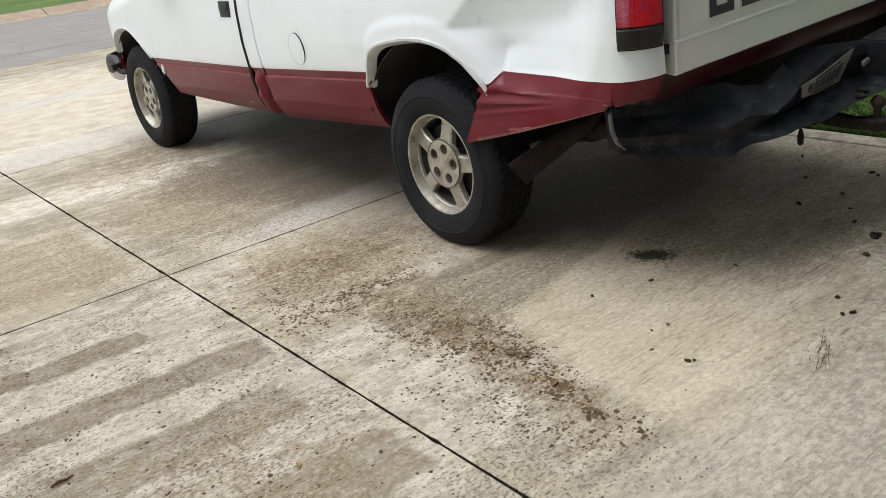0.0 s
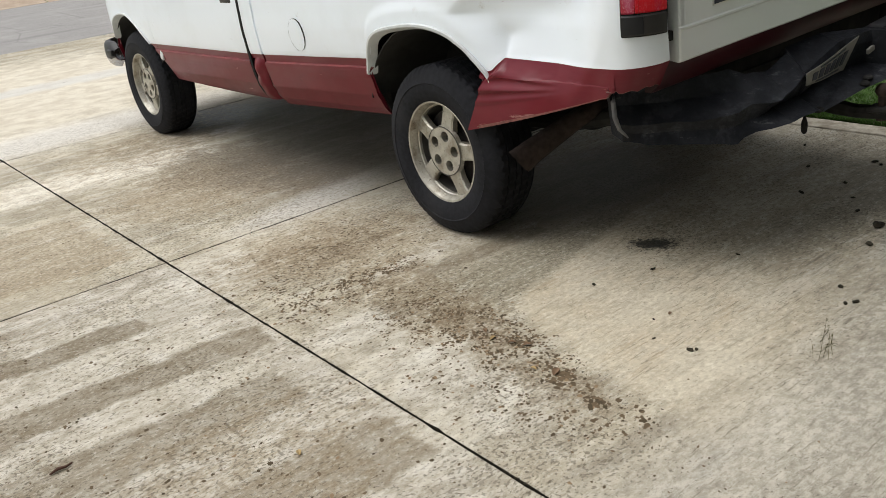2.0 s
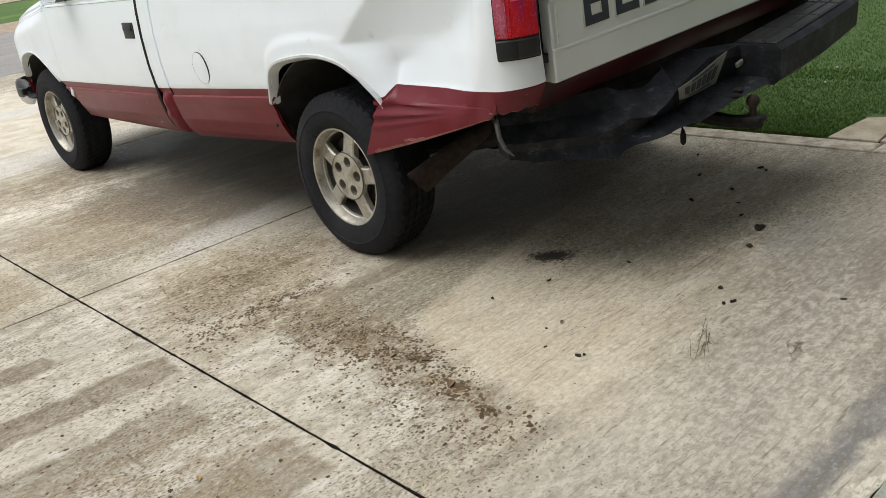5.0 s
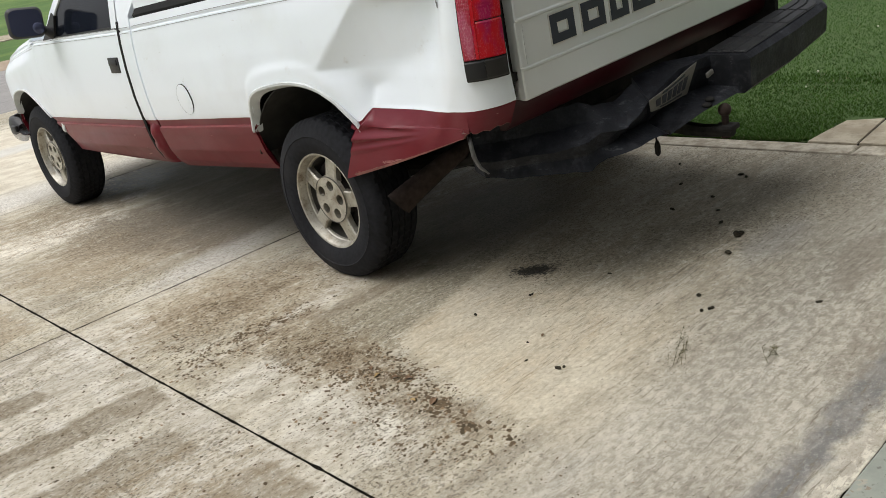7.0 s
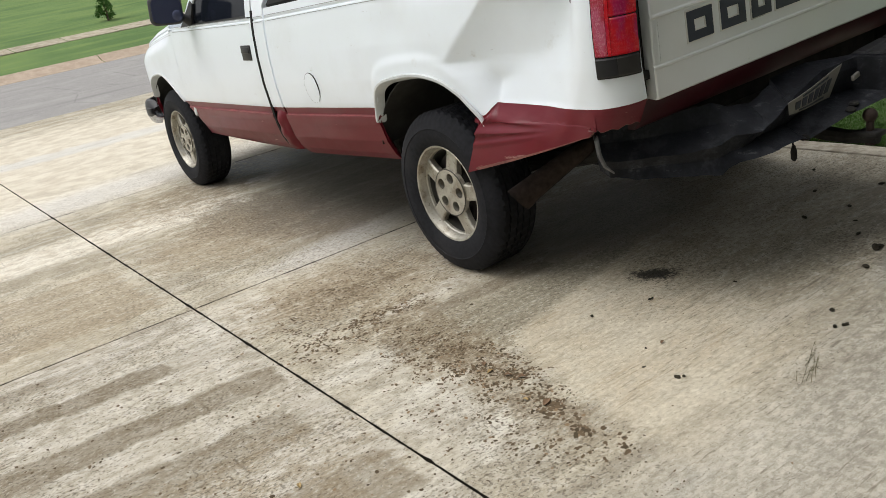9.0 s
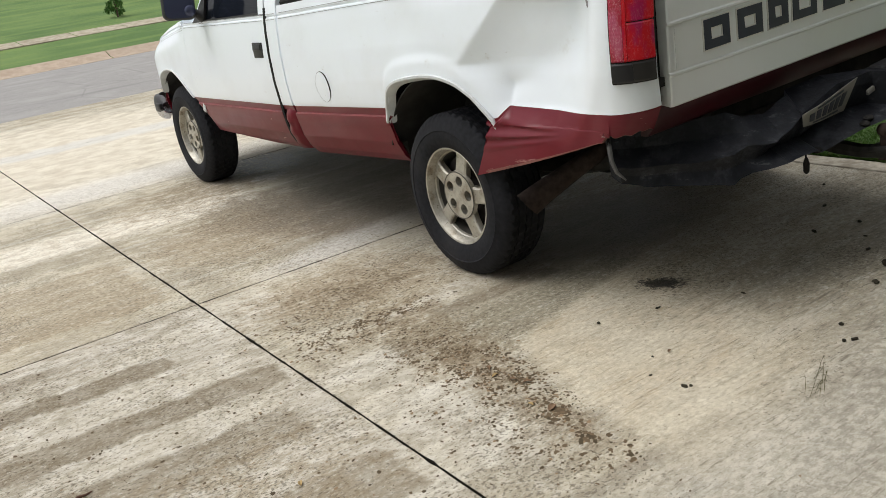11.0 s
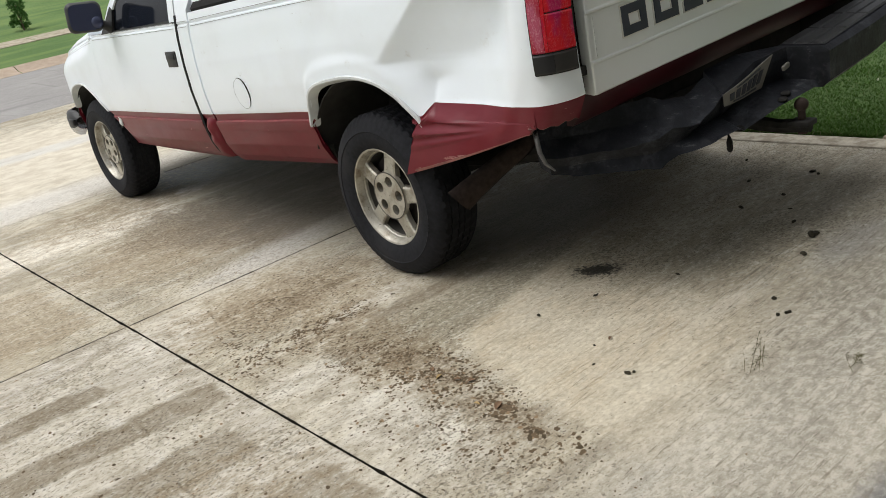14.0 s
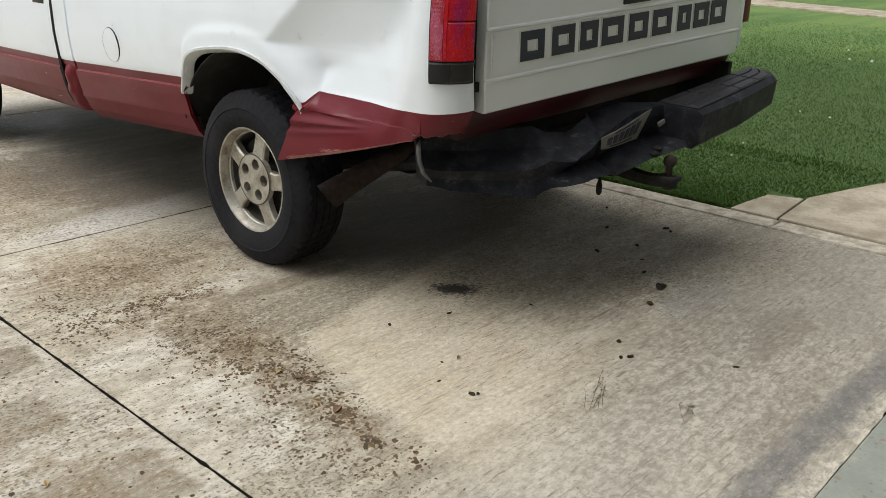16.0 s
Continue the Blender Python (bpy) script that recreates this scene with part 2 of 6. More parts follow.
    c = lay(c, grime(core, 0.6, 1.1), 0.42, n.mix(n.step(fine, 0.42, 0.58), (0.27, 0.20, 0.125), (0.13, 0.098, 0.06)))
    # blue-grey mop stain and worn lip along the garage edge, scuffs beside it
    mop = both(side(0.03, 1.0, -2.205, 0.03), n.math("SUBTRACT", 1.0, side(0.03, 1.0, -2.30, 0.02)))
    c = lay(c, mop, 0.95, n.mix(n.step(blot, 0.4, 0.6), (0.19, 0.187, 0.183), (0.28, 0.268, 0.25)))
    c = lay(c, side(0.02, 1.0, -2.325, 0.012), 0.9, n.mix(n.step(blot, 0.45, 0.55), (0.74, 0.70, 0.60), (0.46, 0.42, 0.35)))
    scuff = most(n.spot(0.05, -1.89, 0.34, 0.10, 8, 0.5, mid, 1.2), n.math("MULTIPLY", n.spot(-0.45, -2.12, 0.45, 0.08, 2, 0.5, mid, 1.2), 0.8))
    c = lay(c, grime(scuff, 0.5, 1.0), 0.6, (0.25, 0.215, 0.175))
    c = lay(c, n.spot(0.136, -1.53, 0.22, 0.10, 8, 0.6, mid, 1.0), 0.5, (0.27, 0.265, 0.27))
    # broom lines, grain and pits
    near = n.math("SUBTRACT", 1.0, n.math("MULTIPLY", n.spot(-2.2, 6.8, 3.8, 3.2, 0, 0.4), 0.75))
    c = lay(c, n.step(broom, 0.54, 0.63), both(n.math("ADD", 0.22, n.math("ADD", n.math("MULTIPLY", n.step(mid, 0.42, 0.6), 0.45), n.math("MULTIPLY", greyer, 0.15))), near), (0.195, 0.165, 0.12))
    c = lay(c, n.step(fine, 0.53, 0.61), n.math("MULTIPLY", both(near, n.math("SUBTRACT", 1.0, n.math("MULTIPLY", cream, 0.6))), 0.34), (0.185, 0.155, 0.112))
    c = lay(c, n.math("SUBTRACT", 1.0, n.step(fine, 0.36, 0.46)), n.math("MULTIPLY", both(near, n.math("SUBTRACT", 1.0, n.math("MULTIPLY", greyer, 0.5))), 0.32), (0.80, 0.77, 0.70))
    c = lay(c, n.step(grit, 0.56, 0.66), 0.16, (0.78, 0.75, 0.68))
    tail_side = n.spot(0.15, -1.40, 1.0, 0.62, 0, 0.6, mid, 0.8)
    soil = both(most(n.spot(0.70, -0.95, 1.0, 0.8, -15, 0.7, mid, 0.7), n.spot(-0.25, -1.72, 0.75, 0.34, 12, 0.7, mid, 0.9)), n.math("SUBTRACT", 1.0, n.math("MULTIPLY", cream, 0.7)))
    c = lay(c, soil, n.math("ADD", 0.16, n.math("MULTIPLY", n.step(mottle, 0.44, 0.56), 0.36)), (0.225, 0.205, 0.168))
    c = lay(c, both(tail_side, n.step(broom, 0.50, 0.60), n.step(mid, 0.34, 0.56)), 0.5, (0.165, 0.145, 0.115))
    c = lay(c, both(greyer, n.step(broom, 0.53, 0.62)), 0.14, (0.20, 0.18, 0.15))
    clean = n.math("MULTIPLY", most(cream, greyer, far), 0.10)
    drift = n.math("SUBTRACT", n.math("MULTIPLY", n.step(n.noise(p, 1.6, 5, 0.6), 0.36, 0.64), 0.10), n.math("SUBTRACT", clean, n.math("MULTIPLY", n.spot(-0.42, -0.80, 0.30, 0.20, 20, 0.8, mid, 0.6), 0.11)))
    pit = n.step(n.math("ADD", n.noise(n.scaled(p, (0.8, 1, 1)), 95, 2, 0.5), drift), 0.645, 0.672)
    speck = n.step(n.math("ADD", n.noise(n.scaled(p, (0.8, 1, 1)), 46, 2, 0.5), drift), 0.700, 0.720)
    c = lay(c, pit, 0.55, (0.09, 0.074, 0.052))
    c = lay(c, speck, 0.42, (0.10, 0.08, 0.056))
    c = n.mix(1.0, c, (0.97, 0.965, 0.945), "MULTIPLY")
    # oil drip; the truck's shade, with old oil, painted dark beneath it
    overlay = most(n.spot(-0.12, 1.55, 0.85, 1.35, 0, 0.5, mid, 0.8), n.spot(0.0, 3.0, 0.7, 1.0, 0, 0.6, mid, 0.8), n.spot(-0.1, 0.0, 0.62, 0.50, 0, 0.6, mid, 1.0))
    c = lay(c, overlay, 0.72, (0.10, 0.09, 0.078))
    oil = n.spot(-0.485, -0.79, 0.10, 0.06, -50, 0.3, n.noise(p, 32, 6, 0.75), 3.0)
    oil = both(oil, most(n.step(n.noise(p, 70, 4, 0.7), 0.44, 0.52), n.spot(-0.485, -0.79, 0.075, 0.042, -50, 0.3, n.noise(p, 40, 4, 0.7), 1.6)))
    c = lay(c, oil, 0.95, (0.014, 0.0125, 0.010))
    puddle = both(n.spot(-0.34, 3.42, 0.30, 0.40, 0, 0.4, blot, 3.5), n.step(n.noise(p, 26, 5, 0.7), 0.42, 0.52))
    c = lay(c, puddle, 0.85, (0.035, 0.035, 0.034))
    h = n.math("ADD", n.math("MULTIPLY", broom, 1.0), n.math("ADD", n.math("MULTIPLY", fine, 0.35), n.math("MULTIPLY", grit, 0.4)))
    h = n.math("SUBTRACT", h, n.math("MULTIPLY", pit, 0.6))
    n.bump(n.mix(puddle, h, (0.5, 0.5, 0.5)), 0.5, 0.008)
    rough = n.math("SUBTRACT", 0.82, n.math("ADD", n.math("MULTIPLY", oil, 0.2), n.math("ADD", n.math("MULTIPLY", overlay, 0.25), n.math("MULTIPLY", puddle, 0.22))), clamp=True)
    return n.set(Base_Color=c, Roughness=rough, Specular_IOR_Level=n.math("ADD", 0.14, n.math("MULTIPLY", puddle, 0.12)))


def plain_concrete(name, lo, hi, scale=4.0):
    n = Nodes(name)
    a, b, g = n.noise(n.pos, scale, 6, 0.65), n.noise(n.pos, 45, 4, 0.7), n.noise(n.pos, 1.1, 3)
    c = n.mix(n.step(a, 0.35, 0.65), lo, hi)
    c = n.mix(n.math("MULTIPLY", n.step(b, 0.5, 0.7), 0.4), c, tuple(v * 0.55 for v in lo))
    c = n.mix(n.math("MULTIPLY", n.step(g, 0.5, 0.7), 0.3), c, tuple(v * 0.75 for v in lo))
    n.bump(b, 0.4, 0.006)
    return n.set(Base_Color=c, Roughness=0.85, Specular_IOR_Level=0.15)


def painted_floor():
    n = Nodes("painted_floor")
    a, b = n.noise(n.pos, 9, 6, 0.7), n.noise(n.pos, 70, 3, 0.6)
    c = n.mix(n.step(a, 0.35, 0.65), (0.27, 0.29, 0.25), (0.33, 0.35, 0.30))
    c = n.mix(n.step(a, 0.60, 0.63), c, (0.40, 0.37, 0.30))
    c = n.mix(n.math("MULTIPLY", n.step(n.noise(n.pos, 24, 4, 0.6), 0.64, 0.67), 0.8), c, (0.26, 0.19, 0.13))
    c = n.mix(n.math("MULTIPLY", n.step(b, 0.62, 0.7), 0.7), c, (0.12, 0.11, 0.09))
    n.bump(b, 0.2, 0.003)
    return n.set(Base_Color=c, Roughness=0.5)


def asphalt():
    n = Nodes("asphalt")
    g, m, s = n.noise(n.pos, 40, 4, 0.7), n.noise(n.pos, 1.2, 5, 0.6), n.noise(n.scaled(n.pos, (0.25, 2.0, 1)), 1.0, 4)
    c = n.mix(n.step(g, 0.3, 0.7), (0.235, 0.227, 0.218), (0.355, 0.343, 0.33))
    c = n.mix(n.math("MULTIPLY", n.step(m, 0.45, 0.7), 0.5), c, (0.39, 0.375, 0.36))
    c = n.mix(n.math("MULTIPLY", n.step(s, 0.55, 0.7), 0.35), c, (0.12, 0.115, 0.115))
    crack = n.math("SUBTRACT", 1.0, n.step(n.cells(n.pos, 0.5, "Distance", "DISTANCE_TO_EDGE"), 0.0, 0.012))
    c = n.mix(n.math("MULTIPLY", crack, 0.3), c, (0.10, 0.095, 0.09))
    n.bump(g, 0.4, 0.01)
    return n.set(Base_Color=c, Roughness=0.9)


def turf():
    n = Nodes("turf")
    a, b, s = n.noise(n.pos, 0.35, 5, 0.6), n.noise(n.pos, 26, 4, 0.7), n.noise(n.scaled(n.pos, (0.25, 1.6, 1)), 1.0, 3)
    c = n.mix(n.step(a, 0.3, 0.7), (0.070, 0.145, 0.032), (0.140, 0.225, 0.058))
    c = n.mix(n.math("MULTIPLY", n.step(s, 0.45, 0.65), 0.5), c, (0.19, 0.27, 0.065))
    c = n.mix(n.math("MULTIPLY", n.step(b, 0.45, 0.7), 0.4), c, (0.05, 0.11, 0.022))
    # darker green ground where the near blades stand
    near_turf = n.spot(2.6, 1.2, 5.5, 6.0, 0, 0.45)
    c = n.mix(n.math("MULTIPLY", near_turf, 0.85), c, n.mix(n.step(b, 0.4, 0.6), (0.034, 0.068, 0.014), (0.050, 0.092, 0.021)))
    n.bump(b, 0.5, 0.02)
    return n.set(Base_Color=c, Roughness=0.95)


def blade_mat(name, lo, hi, straw):
    n = Nodes(name)
    r = island_of(n)
    c = n.mix(r, lo, hi)
    c = n.mix(n.step(r, 0.965, 0.975), c, straw)
    c = n.mix(n.math("MULTIPLY", n.step(n.noise(n.pos, 1.4, 4), 0.42, 0.65), 0.35), c, tuple(v * 0.75 for v in lo))
    mown = n.noise(n.scaled(n.pos, (1.9, 0.35, 1)), 1.0, 3, 0.5)
    c = n.mix(n.math("MULTIPLY", n.step(mown, 0.45, 0.6), 0.4), c, tuple(v * 1.1 for v in hi))
    return n.set(Base_Color=c, Roughness=0.7, Specular_IOR_Level=0.08)


def paint(name, col, scuff, dirt, chalk=0.0, coat=0.4, spec=0.3):
    n = Nodes(name)
    a, b = n.noise(n.pos, 1.6, 5, 0.6), n.noise(n.pos, 9, 6, 0.7)
    fine = n.noise(n.scaled(n.pos, (6, 6, 60)), 2.0, 4, 0.7)
    c = n.mix(n.math("MULTIPLY", n.step(a, 0.42, 0.72), dirt[1]), col, dirt[0])
    c = n.mix(n.math("MULTIPLY", n.step(b, 0.62, 0.72), dirt[1]), c, dirt[0])
    if chalk:
        c = n.mix(n.math("MULTIPLY", n.step(n.noise(n.scaled(n.pos, (1, 1, 3.5)), 3.0, 5, 0.6), 0.4, 0.7), chalk), c, scuff[0])
    c = n.mix(n.math("MULTIPLY", n.step(n.math("MULTIPLY", fine, b), 0.40, 0.44), scuff[1]), c, scuff[0])
    n.bump(a, 0.05, 0.004)
    return n.set(Base_Color=c, Roughness=n.math("ADD", 0.3, n.math("MULTIPLY", b, 0.2)), Coat_Weight=coat, Coat_Roughness=0.1, Specular_IOR_Level=spec)


def flake_mat():
    n = Nodes("mud_flake")
    r = island_of(n)
    c = n.mix(r, (0.088, 0.066, 0.041), (0.215, 0.152, 0.095))
    c = n.mix(n.step(r, 0.90, 0.92), c, (0.33, 0.23, 0.14))
    c = n.mix(n.math("MULTIPLY", n.noise(n.pos, 120, 3), 0.5), c, (0.05, 0.045, 0.03))
    return n.set(Base_Color=c, Roughness=0.95, Specular_IOR_Level=0.08)


def alloy():
    """Cast alloy gone dull, with brown pitting and brake dust."""
    n = Nodes("tarnished_alloy")
    a, f = n.noise(n.obj, 16, 5, 0.65), n.noise(n.obj, 110, 3, 0.6)
    c = n.mix(n.step(a, 0.35, 0.65), (0.52, 0.50, 0.44), (0.38, 0.355, 0.30))
    c = n.mix(n.math("MULTIPLY", n.step(n.noise(n.obj, 9, 6, 0.7), 0.52, 0.68), 0.75), c, (0.20, 0.155, 0.105))
    c = n.mix(n.math("MULTIPLY", n.step(f, 0.62, 0.68), 0.7), c, (0.09, 0.07, 0.05))
    n.bump(f, 0.25, 0.002)
    return n.set(Base_Color=c, Roughness=n.math("ADD", 0.34, n.math("MULTIPLY", a, 0.2)), Metallic=0.6)


def scraped_steel():
    """Black bumper paint, dusty, rubbed through along its folds."""
    n = Nodes("scraped_black_steel")
    a, b = n.noise(n.pos, 14, 6, 0.7), n.noise(n.pos, 60, 4, 0.7)
    c = n.mix(n.step(a, 0.4, 0.65), (0.009, 0.010, 0.0135), (0.020, 0.022, 0.028))
    drag = n.noise(n.scaled(n.pos, (14, 14, 90)), 1.0, 5, 0.75)
    c = n.mix(n.math("MULTIPLY", n.step(n.math("MULTIPLY", drag, a), 0.33, 0.40), 0.55), c, (0.12, 0.12, 0.125))
    c = n.mix(n.math("MULTIPLY", n.step(n.math("ADD", n.noise(n.pos, 7, 4, 0.6), n.math("MULTIPLY", n.math("SUBTRACT", b, 0.5), 0.5)), 0.54, 0.66), 0.35), c, (0.05, 0.053, 0.062))
    n.bump(n.math("ADD", b, n.math("MULTIPLY", a, 2.0)), 0.35, 0.006)
    return n.set(Base_Color=c, Roughness=n.math("ADD", 0.42, n.math("MULTIPLY", b, 0.25)), Specular_IOR_Level=0.22)


M = {}
M["white"] = paint("white_paint", (0.885, 0.94, 1.0), ((0.5, 0.48, 0.45), 0.5), ((0.70, 0.71, 0.71), 0.3))
M["torn"] = simple("torn_metal", (0.13, 0.13, 0.135), 0.5, 0.3, 30, 0.4, 0.2)
# the body's white with the tailgate's shade mixed into its colour
M["gate"] = paint("shaded_white_paint", (0.75, 0.775, 0.77), ((0.4, 0.36, 0.32), 0.5), ((0.72, 0.71, 0.67), 0.5), 0.0, 1.0, 0.5)
M["red"] = paint("faded_red_paint", (0.145, 0.009, 0.019), ((0.38, 0.17, 0.16), 0.9), ((0.085, 0.006, 0.012), 0.5), 0.05, 0.3, 0.14)
# paler red painted along the pressed ledge as its highlight
M["red_highlight"] = simple("red_ridge_highlight", (0.25, 0.055, 0.06), 0.35, 0, 40, 0.45, 0.1, (0.15, 0.02, 0.025))
M["worn_rim"] = simple("worn_red_rim", (0.16, 0.05, 0.04), 0.6, 0, 60, 0.5, 0.2, (0.20, 0.13, 0.09))
M["scrape"] = simple("bare_scrape", (0.26, 0.11, 0.10), 0.6, 0, 60, 0.5, 0.1, (0.20, 0.06, 0.06))
# body red darkened for the shade under the tailgate and in the cab gap
M["shaded_red"] = paint("shaded_grimy_red", (0.06, 0.006, 0.011), ((0.10, 0.06, 0.055), 0.5), ((0.03, 0.009, 0.010), 0.9), 0.0, 0.0)
M["black"] = simple("black_plastic", (0.018, 0.018, 0.02), 0.5, 0, 60, 0.4, 0.2)
M["steel"] = scraped_steel()
M["under"] = simple("underbody_grime", (0.025, 0.024, 0.023), 0.85, 0, 22, 0.5, 0.3)
M["liner"] = simple("wheel_liner_grey", (0.05, 0.048, 0.045), 0.8, 0, 12, 0.35, 0.2, (0.06, 0.055, 0.05))
M["rubber"] = simple("tyre_rubber", (0.015, 0.0155, 0.0185), 0.8, 0, 50, 0.35, 0.25, (0.034, 0.033, 0.033))
M["alloy"] = alloy()
M["dust"] = simple("brake_dust", (0.10, 0.095, 0.085), 0.6, 0.4, 30, 0.4, 0.2, (0.05, 0.04, 0.03))
M["stripe"] = simple("grey_pinstripe", (0.36, 0.37, 0.38), 0.5, 0, 30, 0.3, 0.0)
M["brake"] = simple("brake_drum", (0.035, 0.03, 0.028), 0.7, 0.4, 30, 0.4, 0.2)
M["chrome"] = simple("chrome", (0.42, 0.42, 0.43), 0.25, 1.0, 30, 0.06, 0.02, (0.45, 0.42, 0.40))
M["rust"] = simple("rusty_pipe", (0.040, 0.029, 0.025), 0.8, 0.2, 35, 0.5, 0.4, (0.07, 0.05, 0.042))
M["trim"] = simple("arch_trim", (0.62, 0.645, 0.65), 0.4, 0.0, 20, 0.12, 0.05, (0.34, 0.33, 0.31))
M["edge"] = simple("panel_gap", (0.012, 0.012, 0.012), 0.8, 0, 30, 0.3, 0.1)
M["glass"] = simple("tinted_glass", (0.008, 0.010, 0.015), 0.06, 0, 8, 0.3, 0.0)
M["glass"].node_tree.nodes["Principled BSDF"].inputs["Specular IOR Level"].default_value = 0.13
M["mirror"] = simple("mirror_glass", (0.075, 0.085, 0.15), 0.2, 0.4, 8, 0.05, 0.0)
M["grille"] = simple("dark_grille", (0.03, 0.03, 0.03), 0.5, 0, 30, 0.3, 0.1)
M["smoke"] = simple("smoked_lens", (0.007, 0.0065, 0.008), 0.5, 0, 14, 0.4, 0.05)
M["clear"] = simple("clear_lens", (0.018, 0.016, 0.015), 0.45, 0, 14, 0.5, 0.05)
M["plate"] = simple("number_plate_face", (0.20, 0.19, 0.17), 0.4, 0.0, 20, 0.15, 0.05, (0.25, 0.24, 0.22))
M["bar"] = simple("dark_marking", (0.025, 0.03, 0.045), 0.5, 0, 20, 0.2, 0.0)
M["silver"] = simple("badge_edge", (0.66, 0.65, 0.60), 0.3, 0.3, 20, 0.1, 0.0)
M["dirt"] = simple("mud_crumb", (0.034, 0.029, 0.019), 0.95, 0, 40, 0.5, 0.4)
M["wood"] = simple("dry_twig", (0.10, 0.055, 0.04), 0.9, 0, 40, 0.4, 0.3)
M["flake"] = flake_mat()
M["leaf"] = simple("dry_leaf", (0.20, 0.125, 0.075), 0.8, 0, 30, 0.35, 0.2)
M["leafy"] = simple("yellow_leaf", (0.42, 0.30, 0.14), 0.8, 0, 30, 0.3, 0.2)
M["joint"] = simple("joint_filler", (0.016, 0.014, 0.010), 0.95, 0, 30, 0.5, 0.4)
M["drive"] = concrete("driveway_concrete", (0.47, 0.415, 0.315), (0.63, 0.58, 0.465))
M["kerb"] = plain_concrete("kerb_concrete", (0.33, 0.29, 0.225), (0.60, 0.555, 0.46), 12.0)
M["path"] = plain_concrete("path_concrete", (0.33, 0.285, 0.21), (0.50, 0.445, 0.35))
M["gutter"] = plain_concrete("gutter_concrete", (0.42, 0.33, 0.25), (0.52, 0.42, 0.33))
M["floor"] = painted_floor()
M["road"] = asphalt()
M["stripe_white"] = simple("road_paint", (0.72, 0.72, 0.70), 0.7, 0, 12, 0.15, 0.2)
M["petal"] = simple("clover_white", (0.62, 0.62, 0.52), 0.8, 0, 90, 0.25, 0.3)
M["straw"] = blade_mat("dry_clippings", (0.16, 0.13, 0.06), (0.30, 0.25, 0.13), (0.10, 0.12, 0.04))
M["turf"] = turf()
M["blade"] = blade_mat("grass_blades", (0.038, 0.088, 0.015), (0.068, 0.135, 0.026), (0.22, 0.22, 0.13))
M["weed"] = blade_mat("weed_blades", (0.055, 0.052, 0.022), (0.13, 0.115, 0.05), (0.2, 0.17, 0.1))
M["foliage"] = blade_mat("shrub_leaves", (0.045, 0.12, 0.03), (0.10, 0.21, 0.05), (0.2, 0.28, 0.1))
M["bark"] = simple("bark", (0.12, 0.09, 0.065), 0.9, 0, 20, 0.4, 0.5)
M["wall"] = simple("house_siding", (0.66, 0.64, 0.60), 0.8, 0, 12, 0.12, 0.15)
M["roof"] = simple("roof_shingle", (0.09, 0.085, 0.08), 0.9, 0, 8, 0.3, 0.4)
M["wall_in"] = simple("garage_plaster", (0.72, 0.70, 0.66), 0.9, 0, 9, 0.12, 0.1)


def red_lens(name, lo, hi, overlay):
    n = Nodes(name)
    w = n.t.nodes.new("ShaderNodeTexWave")
    n.put(w.inputs["Vector"], n.pos)
    w.bands_direction = "Z"
    w.inputs["Scale"].default_value = 26
    blot = n.noise(n.scaled(n.pos, (1, 1, 0.45)), 17, 3, 0.5)
    c = n.mix(n.step(blot, 0.42, 0.62), lo, hi)
    wrinkle = n.noise(n.scaled(n.pos, (1, 1, 0.35)), 60, 4, 0.6, 1.5)
    ridge = n.math("ABSOLUTE", n.math("SUBTRACT", wrinkle, 0.5))
    crease = n.math("SUBTRACT", 1.0, n.step(ridge, 0.0, 0.025))
    c = n.mix(n.math("MULTIPLY", crease, overlay), c, (0.85, 0.42, 0.5))
    n.bump(n.math("ADD", w.outputs["Fac"], n.math("MULTIPLY", blot, 2)), 0.15, 0.003)
    return n.set(Base_Color=c, Roughness=0.14, Coat_Weight=0.6, Coat_Roughness=0.06)


M["tape"] = red_lens("taped_lamp_lens", (0.40, 0.02, 0.05), (0.46, 0.07, 0.14), 0.32)
M["lens"] = red_lens("red_lamp_lens", (0.62, 0.014, 0.024), (0.40, 0.014, 0.085), 0.12)

